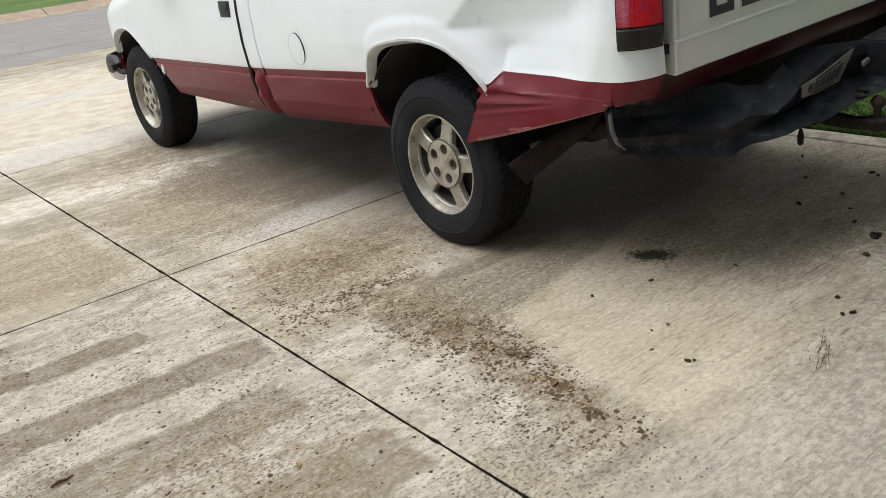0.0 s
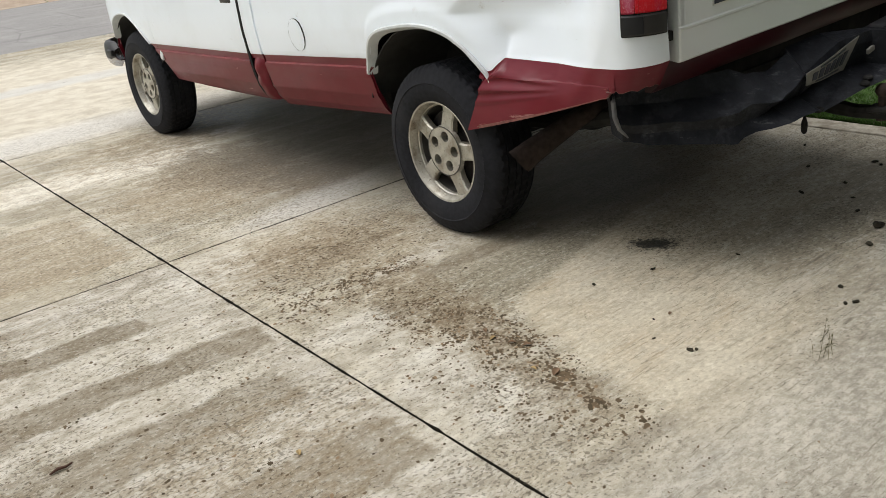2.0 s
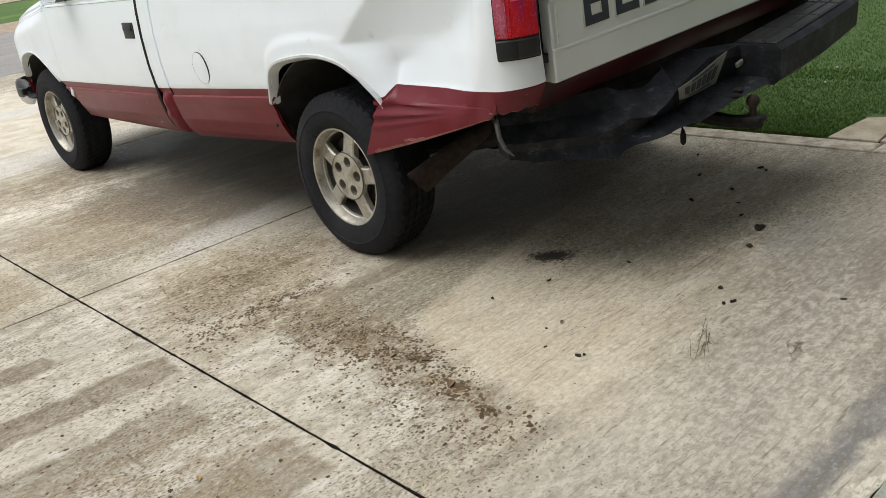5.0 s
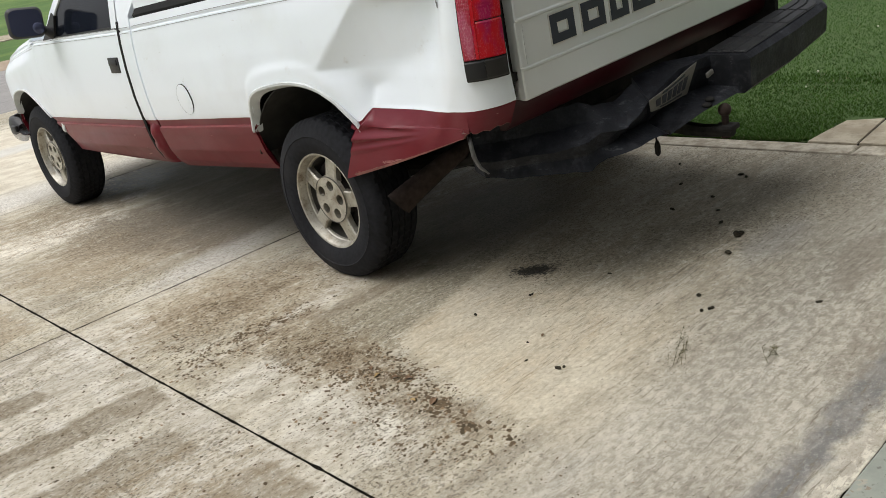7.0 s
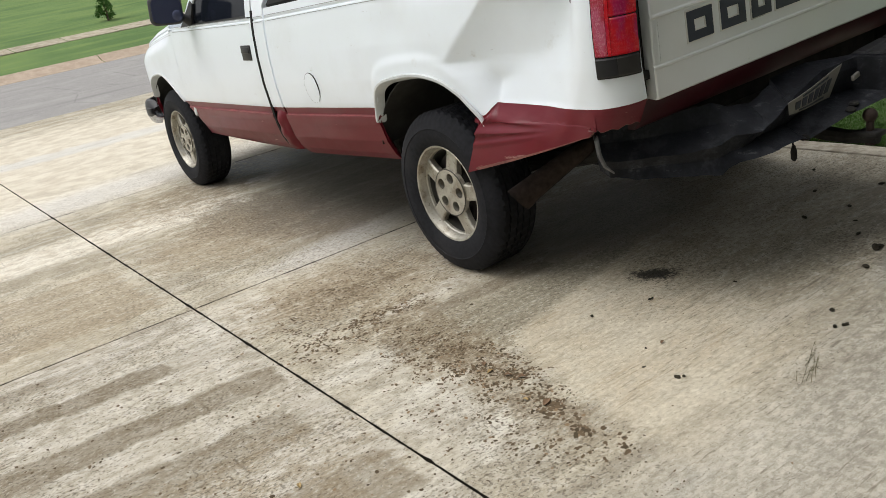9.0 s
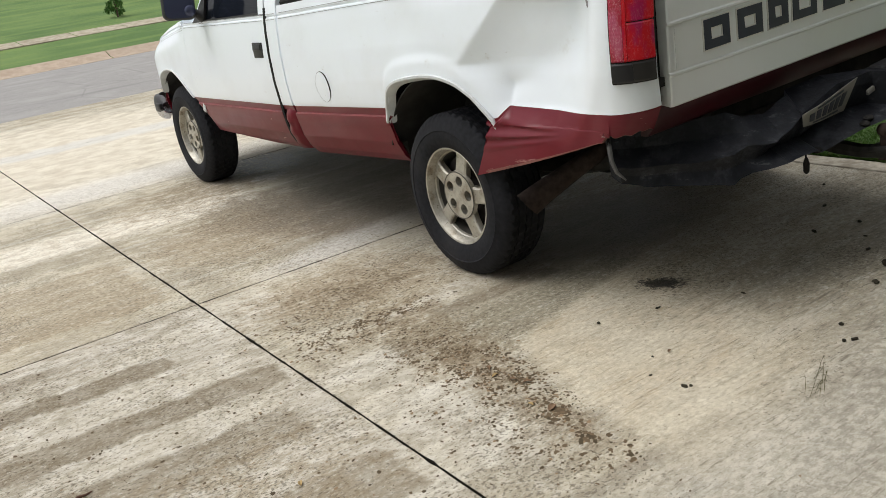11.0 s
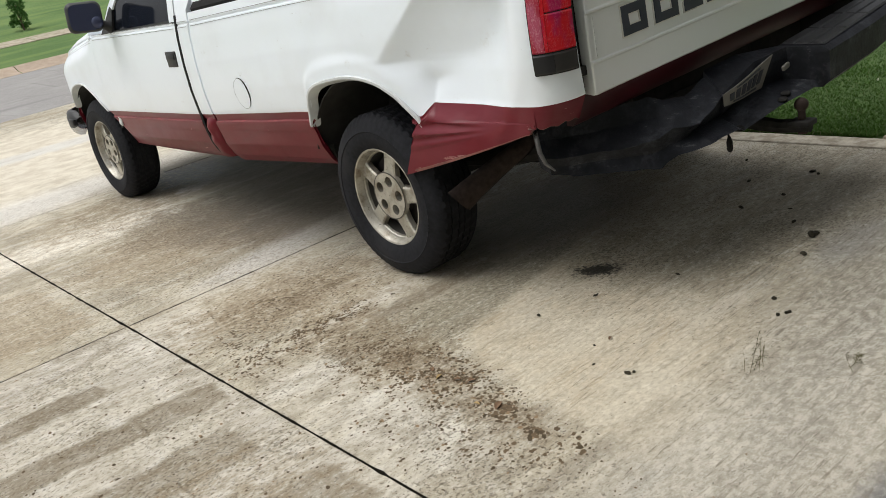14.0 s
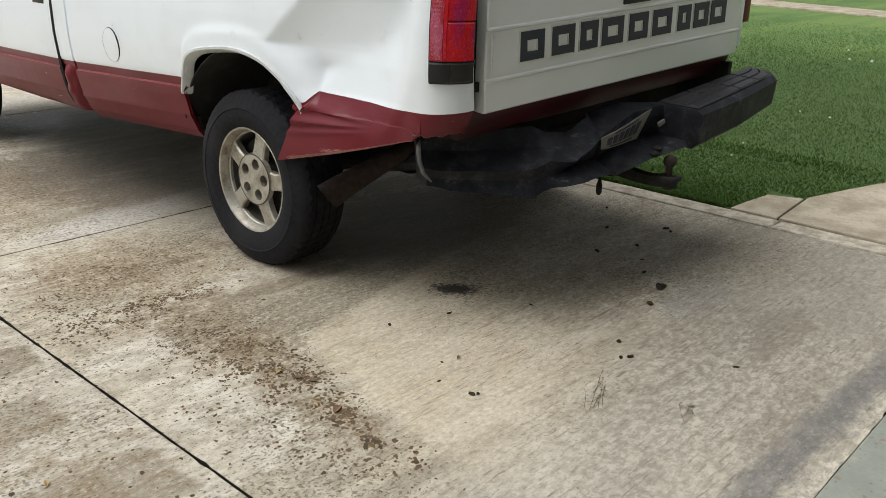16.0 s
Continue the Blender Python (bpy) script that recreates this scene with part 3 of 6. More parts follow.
# ---- mesh helpers ----


def mesh_part(name, verts, faces, mats, parent=None, label="", index=None, smooth=35, solid=0.0, toward=None):
    me = bpy.data.meshes.new(name)
    me.from_pydata([tuple(v) for v in verts], [], [tuple(f) for f in faces])
    for m in mats if isinstance(mats, (list, tuple)) else [mats]:
        me.materials.append(m)
    if index is not None:
        me.polygons.foreach_set("material_index", np.array(index, dtype=np.int32))
    bm = bmesh.new()
    bm.from_mesh(me)
    bmesh.ops.remove_doubles(bm, verts=bm.verts, dist=1e-5)
    bmesh.ops.dissolve_degenerate(bm, edges=bm.edges, dist=1e-6)
    bmesh.ops.recalc_face_normals(bm, faces=bm.faces)
    if toward is not None and sum(f.normal.dot(toward) * f.calc_area() for f in bm.faces) < 0:
        bmesh.ops.reverse_faces(bm, faces=bm.faces)
    bm.to_mesh(me)
    bm.free()
    if smooth:
        me.polygons.foreach_set("use_smooth", [True] * len(me.polygons))
        me.set_sharp_from_angle(angle=radians(smooth))
        rim = np.zeros(len(me.loops), dtype=np.int32)
        me.loops.foreach_get("edge_index", rim)
        rim = np.bincount(rim, minlength=len(me.edges)) == 1
        sharp = me.attributes.get("sharp_edge") or me.attributes.new("sharp_edge", "BOOLEAN", "EDGE")
        flags = np.zeros(len(me.edges), dtype=bool)
        sharp.data.foreach_get("value", flags)
        sharp.data.foreach_set("value", flags | rim)
    ob = new(name, me)
    if parent:
        ob.parent = parent
    if label:
        ob["label"] = label
    if solid:
        mod = ob.modifiers.new("thickness", "SOLIDIFY")
        mod.thickness, mod.offset = abs(solid), (-1 if solid > 0 else 0)
    return ob


def part(name, bm, material, parent=None, label="", smooth=35):
    me = bpy.data.meshes.new(name)
    bmesh.ops.recalc_face_normals(bm, faces=bm.faces)
    bm.to_mesh(me)
    bm.free()
    for m in material if isinstance(material, (list, tuple)) else [material]:
        me.materials.append(m)
    if smooth:
        me.polygons.foreach_set("use_smooth", [True] * len(me.polygons))
        me.set_sharp_from_angle(angle=radians(smooth))
    ob = new(name, me)
    if parent:
        ob.parent = parent
    if label:
        ob["label"] = label
    return ob


def empty(name, parent=None, at=(0, 0, 0)):
    ob = new(name)
    ob.location = at
    if parent:
        ob.parent = parent
    return ob


def box(bm, size, m=None, bevel=0.0, seg=2):
    got = bmesh.ops.create_cube(bm, size=1.0, matrix=(m or Matrix()) @ Matrix.Diagonal((*size, 1)))
    if bevel:
        edges = list({e for v in got["verts"] for e in v.link_edges})
        bmesh.ops.bevel(bm, geom=edges, offset=bevel, segments=seg, affect="EDGES", profile=0.5)
    return bm


def tube(bm, pts, r, seg=12, caps=True):
    pts = [Vector(p) for p in pts]
    radii = r if isinstance(r, (list, tuple)) else [r] * len(pts)
    rings, up = [], Vector((0, 0, 1))
    for i, p in enumerate(pts):
        d = (pts[min(i + 1, len(pts) - 1)] - pts[max(i - 1, 0)]).normalized()
        a = d.cross(up if abs(d.z) < 0.95 else Vector((1, 0, 0))).normalized()
        b = d.cross(a)
        rings.append([bm.verts.new(p + radii[i] * (math.cos(k * math.tau / seg) * a + math.sin(k * math.tau / seg) * b)) for k in range(seg)])
    for r0, r1 in zip(rings, rings[1:]):
        for k in range(seg):
            bm.faces.new((r0[k], r0[(k + 1) % seg], r1[(k + 1) % seg], r1[k]))
    if caps:
        bm.faces.new(rings[0][::-1])
        bm.faces.new(rings[-1])
    return bm


def lathe(bm, profile, seg=64, closed=False):
    """Turns (x, r) points round the x axis."""
    rings = [[bm.verts.new((x, r * math.cos(k * math.tau / seg), r * math.sin(k * math.tau / seg))) for k in range(seg)] for x, r in profile]
    pairs = list(zip(rings, rings[1:])) + ([(rings[-1], rings[0])] if closed else [])
    for r0, r1 in pairs:
        for k in range(seg):
            bm.faces.new((r0[k], r0[(k + 1) % seg], r1[(k + 1) % seg], r1[k]))
    return bm


def loft(rows, close=False):
    """Vertices and faces of a skin over rows of equally many points."""
    n = len(rows[0])
    verts = [p for row in rows for p in row]
    faces = []
    for i in range(len(rows) - 1):
        for k in range(n if close else n - 1):
            a, b = i * n + k, i * n + (k + 1) % n
            faces.append((a, b, b + n, a + n))
    return verts, faces


def terrain_height(x, y):
    """Lawn and hill: level round the drive, dropping under the road, rising beyond it."""
    return float(np.interp(y, (10.6, 10.9, 19.9, 20.6, 24.5, 25.7, 30, 45, 95, 400), (0.004, -0.02, 0.05, 0.23, 0.575, 0.70, 1.13, 2.66, 7.5, 14)))


# ---- ground, drive and street ----
DRIVE_W, DRIVE_E, DRIVE_S, DRIVE_N = -4.88, 1.20, -2.352, 10.75


def sheet(name, xs, ys, height, mat, label, category="ground"):
    verts = [(x, y, height(x, y)) for y in ys for x in xs]
    n = len(xs)
    faces = [(j * n + i, j * n + i + 1, (j + 1) * n + i + 1, (j + 1) * n + i) for j in range(len(ys) - 1) for i in range(n - 1)]
    return tagged(mesh_part(name, verts, faces, mat, label=label), category=category, kind="structure")


def ground_height(x, y):
    under_drive = DRIVE_W - 0.1 < x < DRIVE_E + 0.155 and y < DRIVE_N + 0.05
    under_house = y < -2.25 and -8.2 < x < 9
    under_road = DRIVE_N <= y <= 20.6
    dip = -0.2 if (under_drive or under_house) else (-0.12 if under_road else 0.0)
    roll = 0.03 * noise.noise((x * 0.3, y * 0.3, 0)) if x > 2.5 or y > 27 else 0.0
    return (terrain_height(x, y) if y > 0 else 0.004) + dip + roll


gx = sorted({*np.linspace(-300, -12, 14), *np.linspace(-12, 24, 73), *np.linspace(24, 300, 14), DRIVE_W - 0.11, DRIVE_W - 0.09, DRIVE_E + 0.153, DRIVE_E + 0.158})
gy = sorted({*np.linspace(-200, -6, 10), *np.linspace(-6, 10.5, 34), 10.6, 10.74, 10.76, 10.9, 19.9, 20.58, 20.62, 24.5, 25.7, *np.linspace(27, 95, 30), 160, 260, 400})
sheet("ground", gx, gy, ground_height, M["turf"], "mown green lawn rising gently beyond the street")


def slab(parent, x0, x1, y0, y1, top, thick, mat, name="slab", wear=0.008, soiled=False):
    """A cast slab with softened, slightly chipped top edges."""
    bm = bmesh.new()
    step = 0.03 if soiled and y0 < 2 else 0.12
    nx, ny = max(2, round((x1 - x0) / step)), max(2, round((y1 - y0) / step))
    rim = []
    for i in range(nx + 1):
        rim.append((x0 + (x1 - x0) * i / nx, y0))
    for j in range(1, ny + 1):
        rim.append((x1, y0 + (y1 - y0) * j / ny))
    for i in range(1, nx + 1):
        rim.append((x1 - (x1 - x0) * i / nx, y1))
    for j in range(1, ny):
        rim.append((x0, y1 - (y1 - y0) * j / ny))
    cx, cy = (x0 + x1) / 2, (y0 + y1) / 2
    rings = []
    for inset, z in ((0.0, top - thick), (0.0005, top - 0.009), (wear * 0.5, top - 0.002), (wear, top)):
        ring = []
        for x, y in rim:
            k = inset * (1 + 0.9 * noise.noise((x * 9, y * 9, 3))) + (0.0045 * max(0.0, noise.noise((x * 13, y * 13, 8))) + 0.009 * max(0.0, noise.noise((x * 31, y * 31, 5)) - 0.12) if soiled else 0.0) if inset else 0.0
            ring.append(bm.verts.new((x - math.copysign(k, x - cx) if abs(x - cx) > (x1 - x0) / 2 - 1e-6 else x, y - math.copysign(k, y - cy) if abs(y - cy) > (y1 - y0) / 2 - 1e-6 else y, z)))
        rings.append(ring)
    for j, (a, b) in enumerate(zip(rings, rings[1:])):
        for k in range(len(rim)):
            bm.faces.new((a[k], a[(k + 1) % len(rim)], b[(k + 1) % len(rim)], b[k])).material_index = 1 if soiled and j < 2 else 0
    bm.faces.new(rings[-1])
    return part(name, bm, [mat, M["joint"]] if soiled else mat, parent, smooth=0)


driveway = tagged(empty("driveway"), "wide stained concrete driveway of broom-finished slabs with dark joints", "driveway", kind="structure")
XJ = (DRIVE_W, -1.845, DRIVE_E)
YJ = (DRIVE_S, 0.81, 3.75, 6.85, 9.75, DRIVE_N)
G = 0.0023
for i in range(2):
    for j in range(5):
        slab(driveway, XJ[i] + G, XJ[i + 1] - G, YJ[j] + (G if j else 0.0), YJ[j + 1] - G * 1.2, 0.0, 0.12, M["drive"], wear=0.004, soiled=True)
bm = bmesh.new()
box(bm, (DRIVE_E - DRIVE_W + 0.2, DRIVE_N - DRIVE_S, 0.1), Matrix.Translation(((DRIVE_E + DRIVE_W) / 2, (DRIVE_N + DRIVE_S) / 2, -0.082)))
part("joint_bed", bm, M["joint"], driveway, smooth=0)

border = tagged(empty("drive_border"), "narrow worn concrete edging strip beside the lawn", "edging", kind="structure")
for a, b in ((-2.27, -1.36), (-1.355, 2.4), (2.406, 6.4), (6.406, 10.7)):
    slab(border, DRIVE_E + 0.006, DRIVE_E + 0.15, a, b, 0.004, 0.13, M["kerb"], "edging_stone", 0.009)


def flat_poly(name, outline, top, thick, mat, parent):
    bm = bmesh.new()
    lo = [bm.verts.new((x, y, top - thick)) for x, y in outline]
    md = [bm.verts.new((x, y, top - 0.006)) for x, y in outline]
    cx, cy = sum(p[0] for p in outline) / len(outline), sum(p[1] for p in outline) / len(outline)
    hi = [bm.verts.new((x + math.copysign(min(0.0025, abs(cx - x)), cx - x), y + math.copysign(min(0.0025, abs(cy - y)), cy - y), top)) for x, y in outline]
    n = len(outline)
    for a, b in ((lo, md), (md, hi)):
        for k in range(n):
            bm.faces.new((a[k], a[(k + 1) % n], b[(k + 1) % n], b[k]))
    bm.faces.new(hi)
    return part(name, bm, mat, parent, smooth=0)


walkway = tagged(empty("front_walkway"), "curved sandy concrete walkway meeting the drive edge", "walkway", kind="structure")
PAD = [(1.3505, -1.337), (1.3505, -1.09), (1.50, -1.10), (1.74, -1.125), (1.80, -1.30)]
flat_poly("slab", PAD, 0.012, 0.2, M["path"], walkway)
curve = [(1.3505, -1.347), (1.83, -1.311), (2.15, -1.40), (2.5, -1.51), (2.95, -1.72), (3.35, -2.0), (3.7, -2.24), (1.3505, -2.24)]
flat_poly("slab", curve, 0.014, 0.2, M["path"], walkway)

flat_poly("joint_bed", [(1.352, -2.26), (1.352, -1.10), (1.74, -1.14), (1.83, -1.33), (2.5, -1.53), (3.6, -2.26)], 0.006, 0.15, M["joint"], walkway)
garage_floor = tagged(empty("garage_floor"), "grey-green painted concrete garage floor with chipped paint", "floor", kind="structure")
slab(garage_floor, -5.2, 1.35, -9.0, -2.349, 0.004, 0.2, M["floor"], "floor_slab", 0.012)

road = sheet("road", np.linspace(-120, 120, 61), [DRIVE_N + 0.03, 12, 14, 16, 18, 19.95], lambda x, y: float(np.interp(y, (10.75, 15.3, 19.95), (-0.004, 0.075, 0.055))), M["road"], "grey cracked asphalt residential street", "road")
gutter = tagged(empty("far_kerb"), "tan concrete rolled kerb along the far side of the street", "kerb", kind="structure")
x = -60.0
while x < 90:
    v, f = loft([[(x + 0.01, yy, zz) for yy, zz in ((19.93, 0.0), (19.93, 0.06), (20.25, 0.10), (20.45, 0.19), (20.62, 0.24), (20.66, 0.1))], [(x + 2.99, yy, zz) for yy, zz in ((19.93, 0.0), (19.93, 0.06), (20.25, 0.10), (20.45, 0.19), (20.62, 0.24), (20.66, 0.1))]])
    mesh_part("kerb_stone", v, f, M["gutter"], gutter)
    x += 3.0
far_walk = tagged(empty("far_pavement"), "pale concrete pavement across the far lawn", "pavement", kind="structure")
x = -30.0
while x < 60:
    v, f = loft([[(x + 0.015, yy, zz) for yy, zz in ((24.45, 0.4), (24.45, 0.60), (25.7, 0.715), (25.7, 0.5))], [(x + 1.5, yy, zz) for yy, zz in ((24.45, 0.4), (24.45, 0.60), (25.7, 0.715), (25.7, 0.5))]])
    mesh_part("paving_slab", v, f, M["path"], far_walk)
    x += 1.515

# the side street on the corner, beyond the lawn
side_walk = tagged(empty("side_pavement"), "tan concrete pavement across the side lawn", "pavement", kind="structure")
for k in range(-12, 12):
    m = Matrix.Translation((16.6, 4.6, -0.025)) @ Matrix.Rotation(radians(-18), 4, "Z") @ Matrix.Translation((0, k * 1.52, 0))
    bm = bmesh.new()
    box(bm, (1.35, 1.5, 0.12), m, 0.012, 1)
    part("paving_slab", bm, M["path"], side_walk, smooth=0)
bm = bmesh.new()
box(bm, (8.5, 60, 0.1), Matrix.Translation((28.8, -19.5, 0.03)) @ Matrix.Rotation(radians(0), 4, "Z"), 0.0)
tagged(part("side_road", bm, M["road"], None, smooth=0), "pale grey asphalt side street", "road", kind="structure")

bm = bmesh.new()
box(bm, (0.16, 0.62, 0.004), Matrix.Translation((25.4, 5.75, 0.0825)) @ Matrix.Rotation(radians(-20), 4, "Z"))
tagged(part("road_marking", bm, M["stripe_white"], None, smooth=0), "short white painted mark on the side street", "road marking", kind="structure")

# ---- unseen house behind the camera, set to shade the tail ----
house = tagged(empty("garage"), "plain attached garage, unseen, standing open behind the drive", "garage", kind="structure")


def wall(name, lo, hi, mat):
    bm = bmesh.new()
    size = [b - a for a, b in zip(lo, hi)]
    box(bm, size, Matrix.Translation([(a + b) / 2 for a, b in zip(lo, hi)]))
    return part(name, bm, mat, house, smooth=0)


# front, walls and roof are placed by how much sky they block
FRONT = -3.2
wall("wall_west", (-5.45, -9.0, 0), (-5.2, FRONT, 2.75), M["wall_in"])
wall("wall_east", (1.4, -9.0, 0), (1.65, FRONT, 2.75), M["wall_in"])
wall("wall_back", (-5.45, -9.25, 0), (1.65, -9.0, 2.75), M["wall_in"])
wall("ceiling", (-5.45, -9.25, 2.755), (1.65, FRONT, 2.95), M["wall_in"])
wall("wall_front", (1.655, -6.25, 0), (8.5, -6.0, 2.95), M["wall"])
wall("header", (-5.45, FRONT + 0.005, 2.3), (1.65, FRONT + 0.15, 2.95), M["wall"])
v, f = loft([[(x, FRONT + 0.45, 2.98), (x, -6.1, 3.7), (x, -9.7, 2.98), (x, -9.7, 3.1), (x, -6.1, 3.82), (x, FRONT + 0.45, 3.1)] for x in (-5.9, 2.1)], close=True)
mesh_part("roof", v, f + [tuple(range(6)), tuple(range(6, 12))], M["roof"], house, "unseen dark roof added to block part of the sky", smooth=0)

# ---- the pickup truck ----
truck = tagged(empty("pickup_truck"), "crash-damaged white and red pickup truck parked on the concrete drive", "pickup truck")
XC = 0.07
ZP = (0.38, 0.43, 0.50, 0.58, 0.69, 0.80, 0.95, 1.08, 1.145, 1.153, 1.162, 1.30)
XP = (-0.79, -0.835, -0.868, -0.885, -0.895, -0.905, -0.905, -0.896, -0.888, -0.879, -0.885, -0.862)


def rise(y):
    """The body stands higher towards the tail."""
    return float(np.interp(y, (-1.2, -0.4, 0.43, 1.41, 1.63, 2.92, 3.9), (0.11, 0.09, 0.061, 0.02, 0.015, 0.0, -0.005)))


def red_line(y):
    return float(np.interp(y, (-1.2, -1.0, -0.81, -0.66, -0.435, -0.385, 0.43, 1.41, 1.63, 2.92, 3.9), (0.795, 0.782, 0.774, 0.777, 0.780, 0.733, 0.731, 0.69, 0.685, 0.67, 0.665)))


def flank(y, z):
    nose = 0.15 * max(0.0, (y - 3.5) / 0.5) ** 2.2
    return float(np.interp(z - rise(y), ZP, XP)) + nose


def ease(v, lo, hi):
    t = max(0.0, min(1.0, (v - lo) / (hi - lo)))
    return t * t * (3 - 2 * t)


def fold(y, z):
    """The torn red skin: a rolled ridge and a fan of pressed bands that meet towards the tail."""
    ang, far = math.atan2(0.70 - z, max(0.01, y + 0.86)), math.hypot(y + 0.86, z - 0.70)
    ang += 0.03 * noise.noise((y * 5, z * 5, 4.0))
    saw = 0.5 - 0.5 * math.cos(math.tau * ((ang * 8.0 + 0.2) % 1.0) ** 1.5)
    amount = ease(far, 0.12, 0.36) * float(np.interp(ang, (-0.24, -0.17, 0.10, 0.22), (0.0, 1.0, 1.0, 0.0)))
    return -0.0125 * saw * amount - 0.012 * ease(ang, -0.19, -0.13) * ease(far, 0.1, 0.3)


def dent(y, z):
    """The crushed quarter behind the left rear wheel: a sharp brow, a hollow, a valley and a rise towards the post."""
    brow = -0.20 - (z - 0.94) / 0.83 if z > 0.94 else -0.20 - 0.6 * (0.94 - z)
    u = brow - y
    d = 0.0
    if u > 0:
        hollow = 0.135 * (1 - math.exp(-u / 0.36))
        scoop = 2.1 * u * u + 0.03 * u
        low = ease(z, 0.95, 0.80)
        a = hollow + (min(scoop, 0.09) - hollow) * low
        run = math.hypot(y + 0.455, z - 0.79)
        q = (0.6 * (-0.455 - y) - (z - 0.79)) / 1.166
        b = 0.047 + 0.045 * min(1.0, run / 0.25) - 0.30 * q
        k = 300.0 - 190.0 * ease(run, 0.02, 0.2)
        d = -math.log(math.exp(-k * a) + math.exp(-k * b)) / k
        d = max(0.0, d) * ease(z, 1.238, 1.15)
    # shallow trough beside the corner post
    w = y + 0.30 * (z - 0.785)
    d = max(d * ease(w, -1.02, -0.86), 0.016 * ease(w, -0.80, -0.94) + 0.017 * math.exp(-((w + 0.905) / 0.05) ** 2) * ease(z, 1.10, 0.85), 0.0)
    d += (0.016 - d) * ease(y, -0.80, -0.968)
    d *= float(np.interp(z, (0.5, 0.66, 0.79, 1.2, 1.34), (0.0, 0.3, 1.0, 1.0, 0.3)))
    if y < -0.30 and z < red_line(y) - 0.012:
        d += fold(y, z)
    # pressed flare over the wheel, and shallow dimples ahead of it
    if -0.36 < y < 0.46 and z > 0.72:
        over = z - float(np.interp(y, ARCH_Y, ARCH_Z))
        d -= 0.008 * ease(over, 0.115, 0.06) * ease(y, -0.33, -0.15) * ease(y, 0.46, 0.34) * ease(z, 0.73, 0.86)
    for cy, cz, r, deep in ((0.62, 1.07, 0.11, 0.006), (0.16, 1.08, 0.12, 0.007), (0.36, 1.00, 0.07, -0.004), (-0.05, 1.12, 0.09, -0.004)):
        d += deep * math.exp(-((y - cy) ** 2 + (z - cz) ** 2) / r ** 2)
    return d + 0.003 * noise.noise((y * 6, z * 6, 1.0)) * (1 if y < -0.2 else 0.25) + (0.004 * noise.noise((y * 2.6, z * 2.2, 7.0)) if 0.4 < y < 1.39 or z > 0.95 else 0.0)


def flared(y, z, x):
    """Behind the wheel the torn lower skin stands straight out instead of tucking under."""
    if y > -0.3 or z > 0.72:
        return x
    f = max(0.0, min(1.0, (1.0 + y) / 0.3))
    return x + f * (min(x, -0.893 - 0.004 * max(0.0, (0.70 - z) / 0.2)) - x)


ARCH_Y = (-1.4, -0.976, -0.673, -0.379, -0.378, -0.34, -0.268, -0.17, -0.08, 0.0, 0.07, 0.184, 0.272, 0.326, 0.36, 0.385, 0.4119, 0.412, 0.88, 1.42)
ARCH_Z = (0.72, 0.70, 0.598, 0.497, 0.705, 0.735, 0.80, 0.857, 0.877, 0.882, 0.88, 0.867, 0.852, 0.828, 0.798, 0.75, 0.67, 0.46, 0.435, 0.405)
FARCH_Y = (2.0, 2.80, 2.83, 2.90, 3.0, 3.06, 3.15, 3.25, 3.34, 3.45, 3.55, 3.65, 3.69, 3.6901, 4.2)
FARCH_Z = (0.42, 0.44, 0.55, 0.61, 0.665, 0.70, 0.775, 0.83, 0.85, 0.845, 0.82, 0.75, 0.66, 0.47, 0.52)


def bed_low(y):
    return float(np.interp(y, ARCH_Y, ARCH_Z)) + (0.016 * noise.noise((y * 34, 0.4, 0.0)) if y < -0.93 else 0.0)


def bed_low_plain(y):
    return bed_low(abs(y)) if abs(y) < 0.412 else float(np.interp(y, (-1.3, -0.99, -0.985, -0.5, 0.412, 0.88, 1.42), (0.80, 0.80, 0.56, 0.50, 0.46, 0.435, 0.405)))


def front_low(y):
    return float(np.interp(y, FARCH_Y, FARCH_Z))


def groove(d):
    """A pressed line a hand's width below the change of paint."""
    return float(np.interp(d, (-0.10, -0.052, -0.042, -0.036, -0.012, 0.0, 0.02), (0.0, -0.005, -0.004, 0.008, 0.007, 0.003, 0.0)))


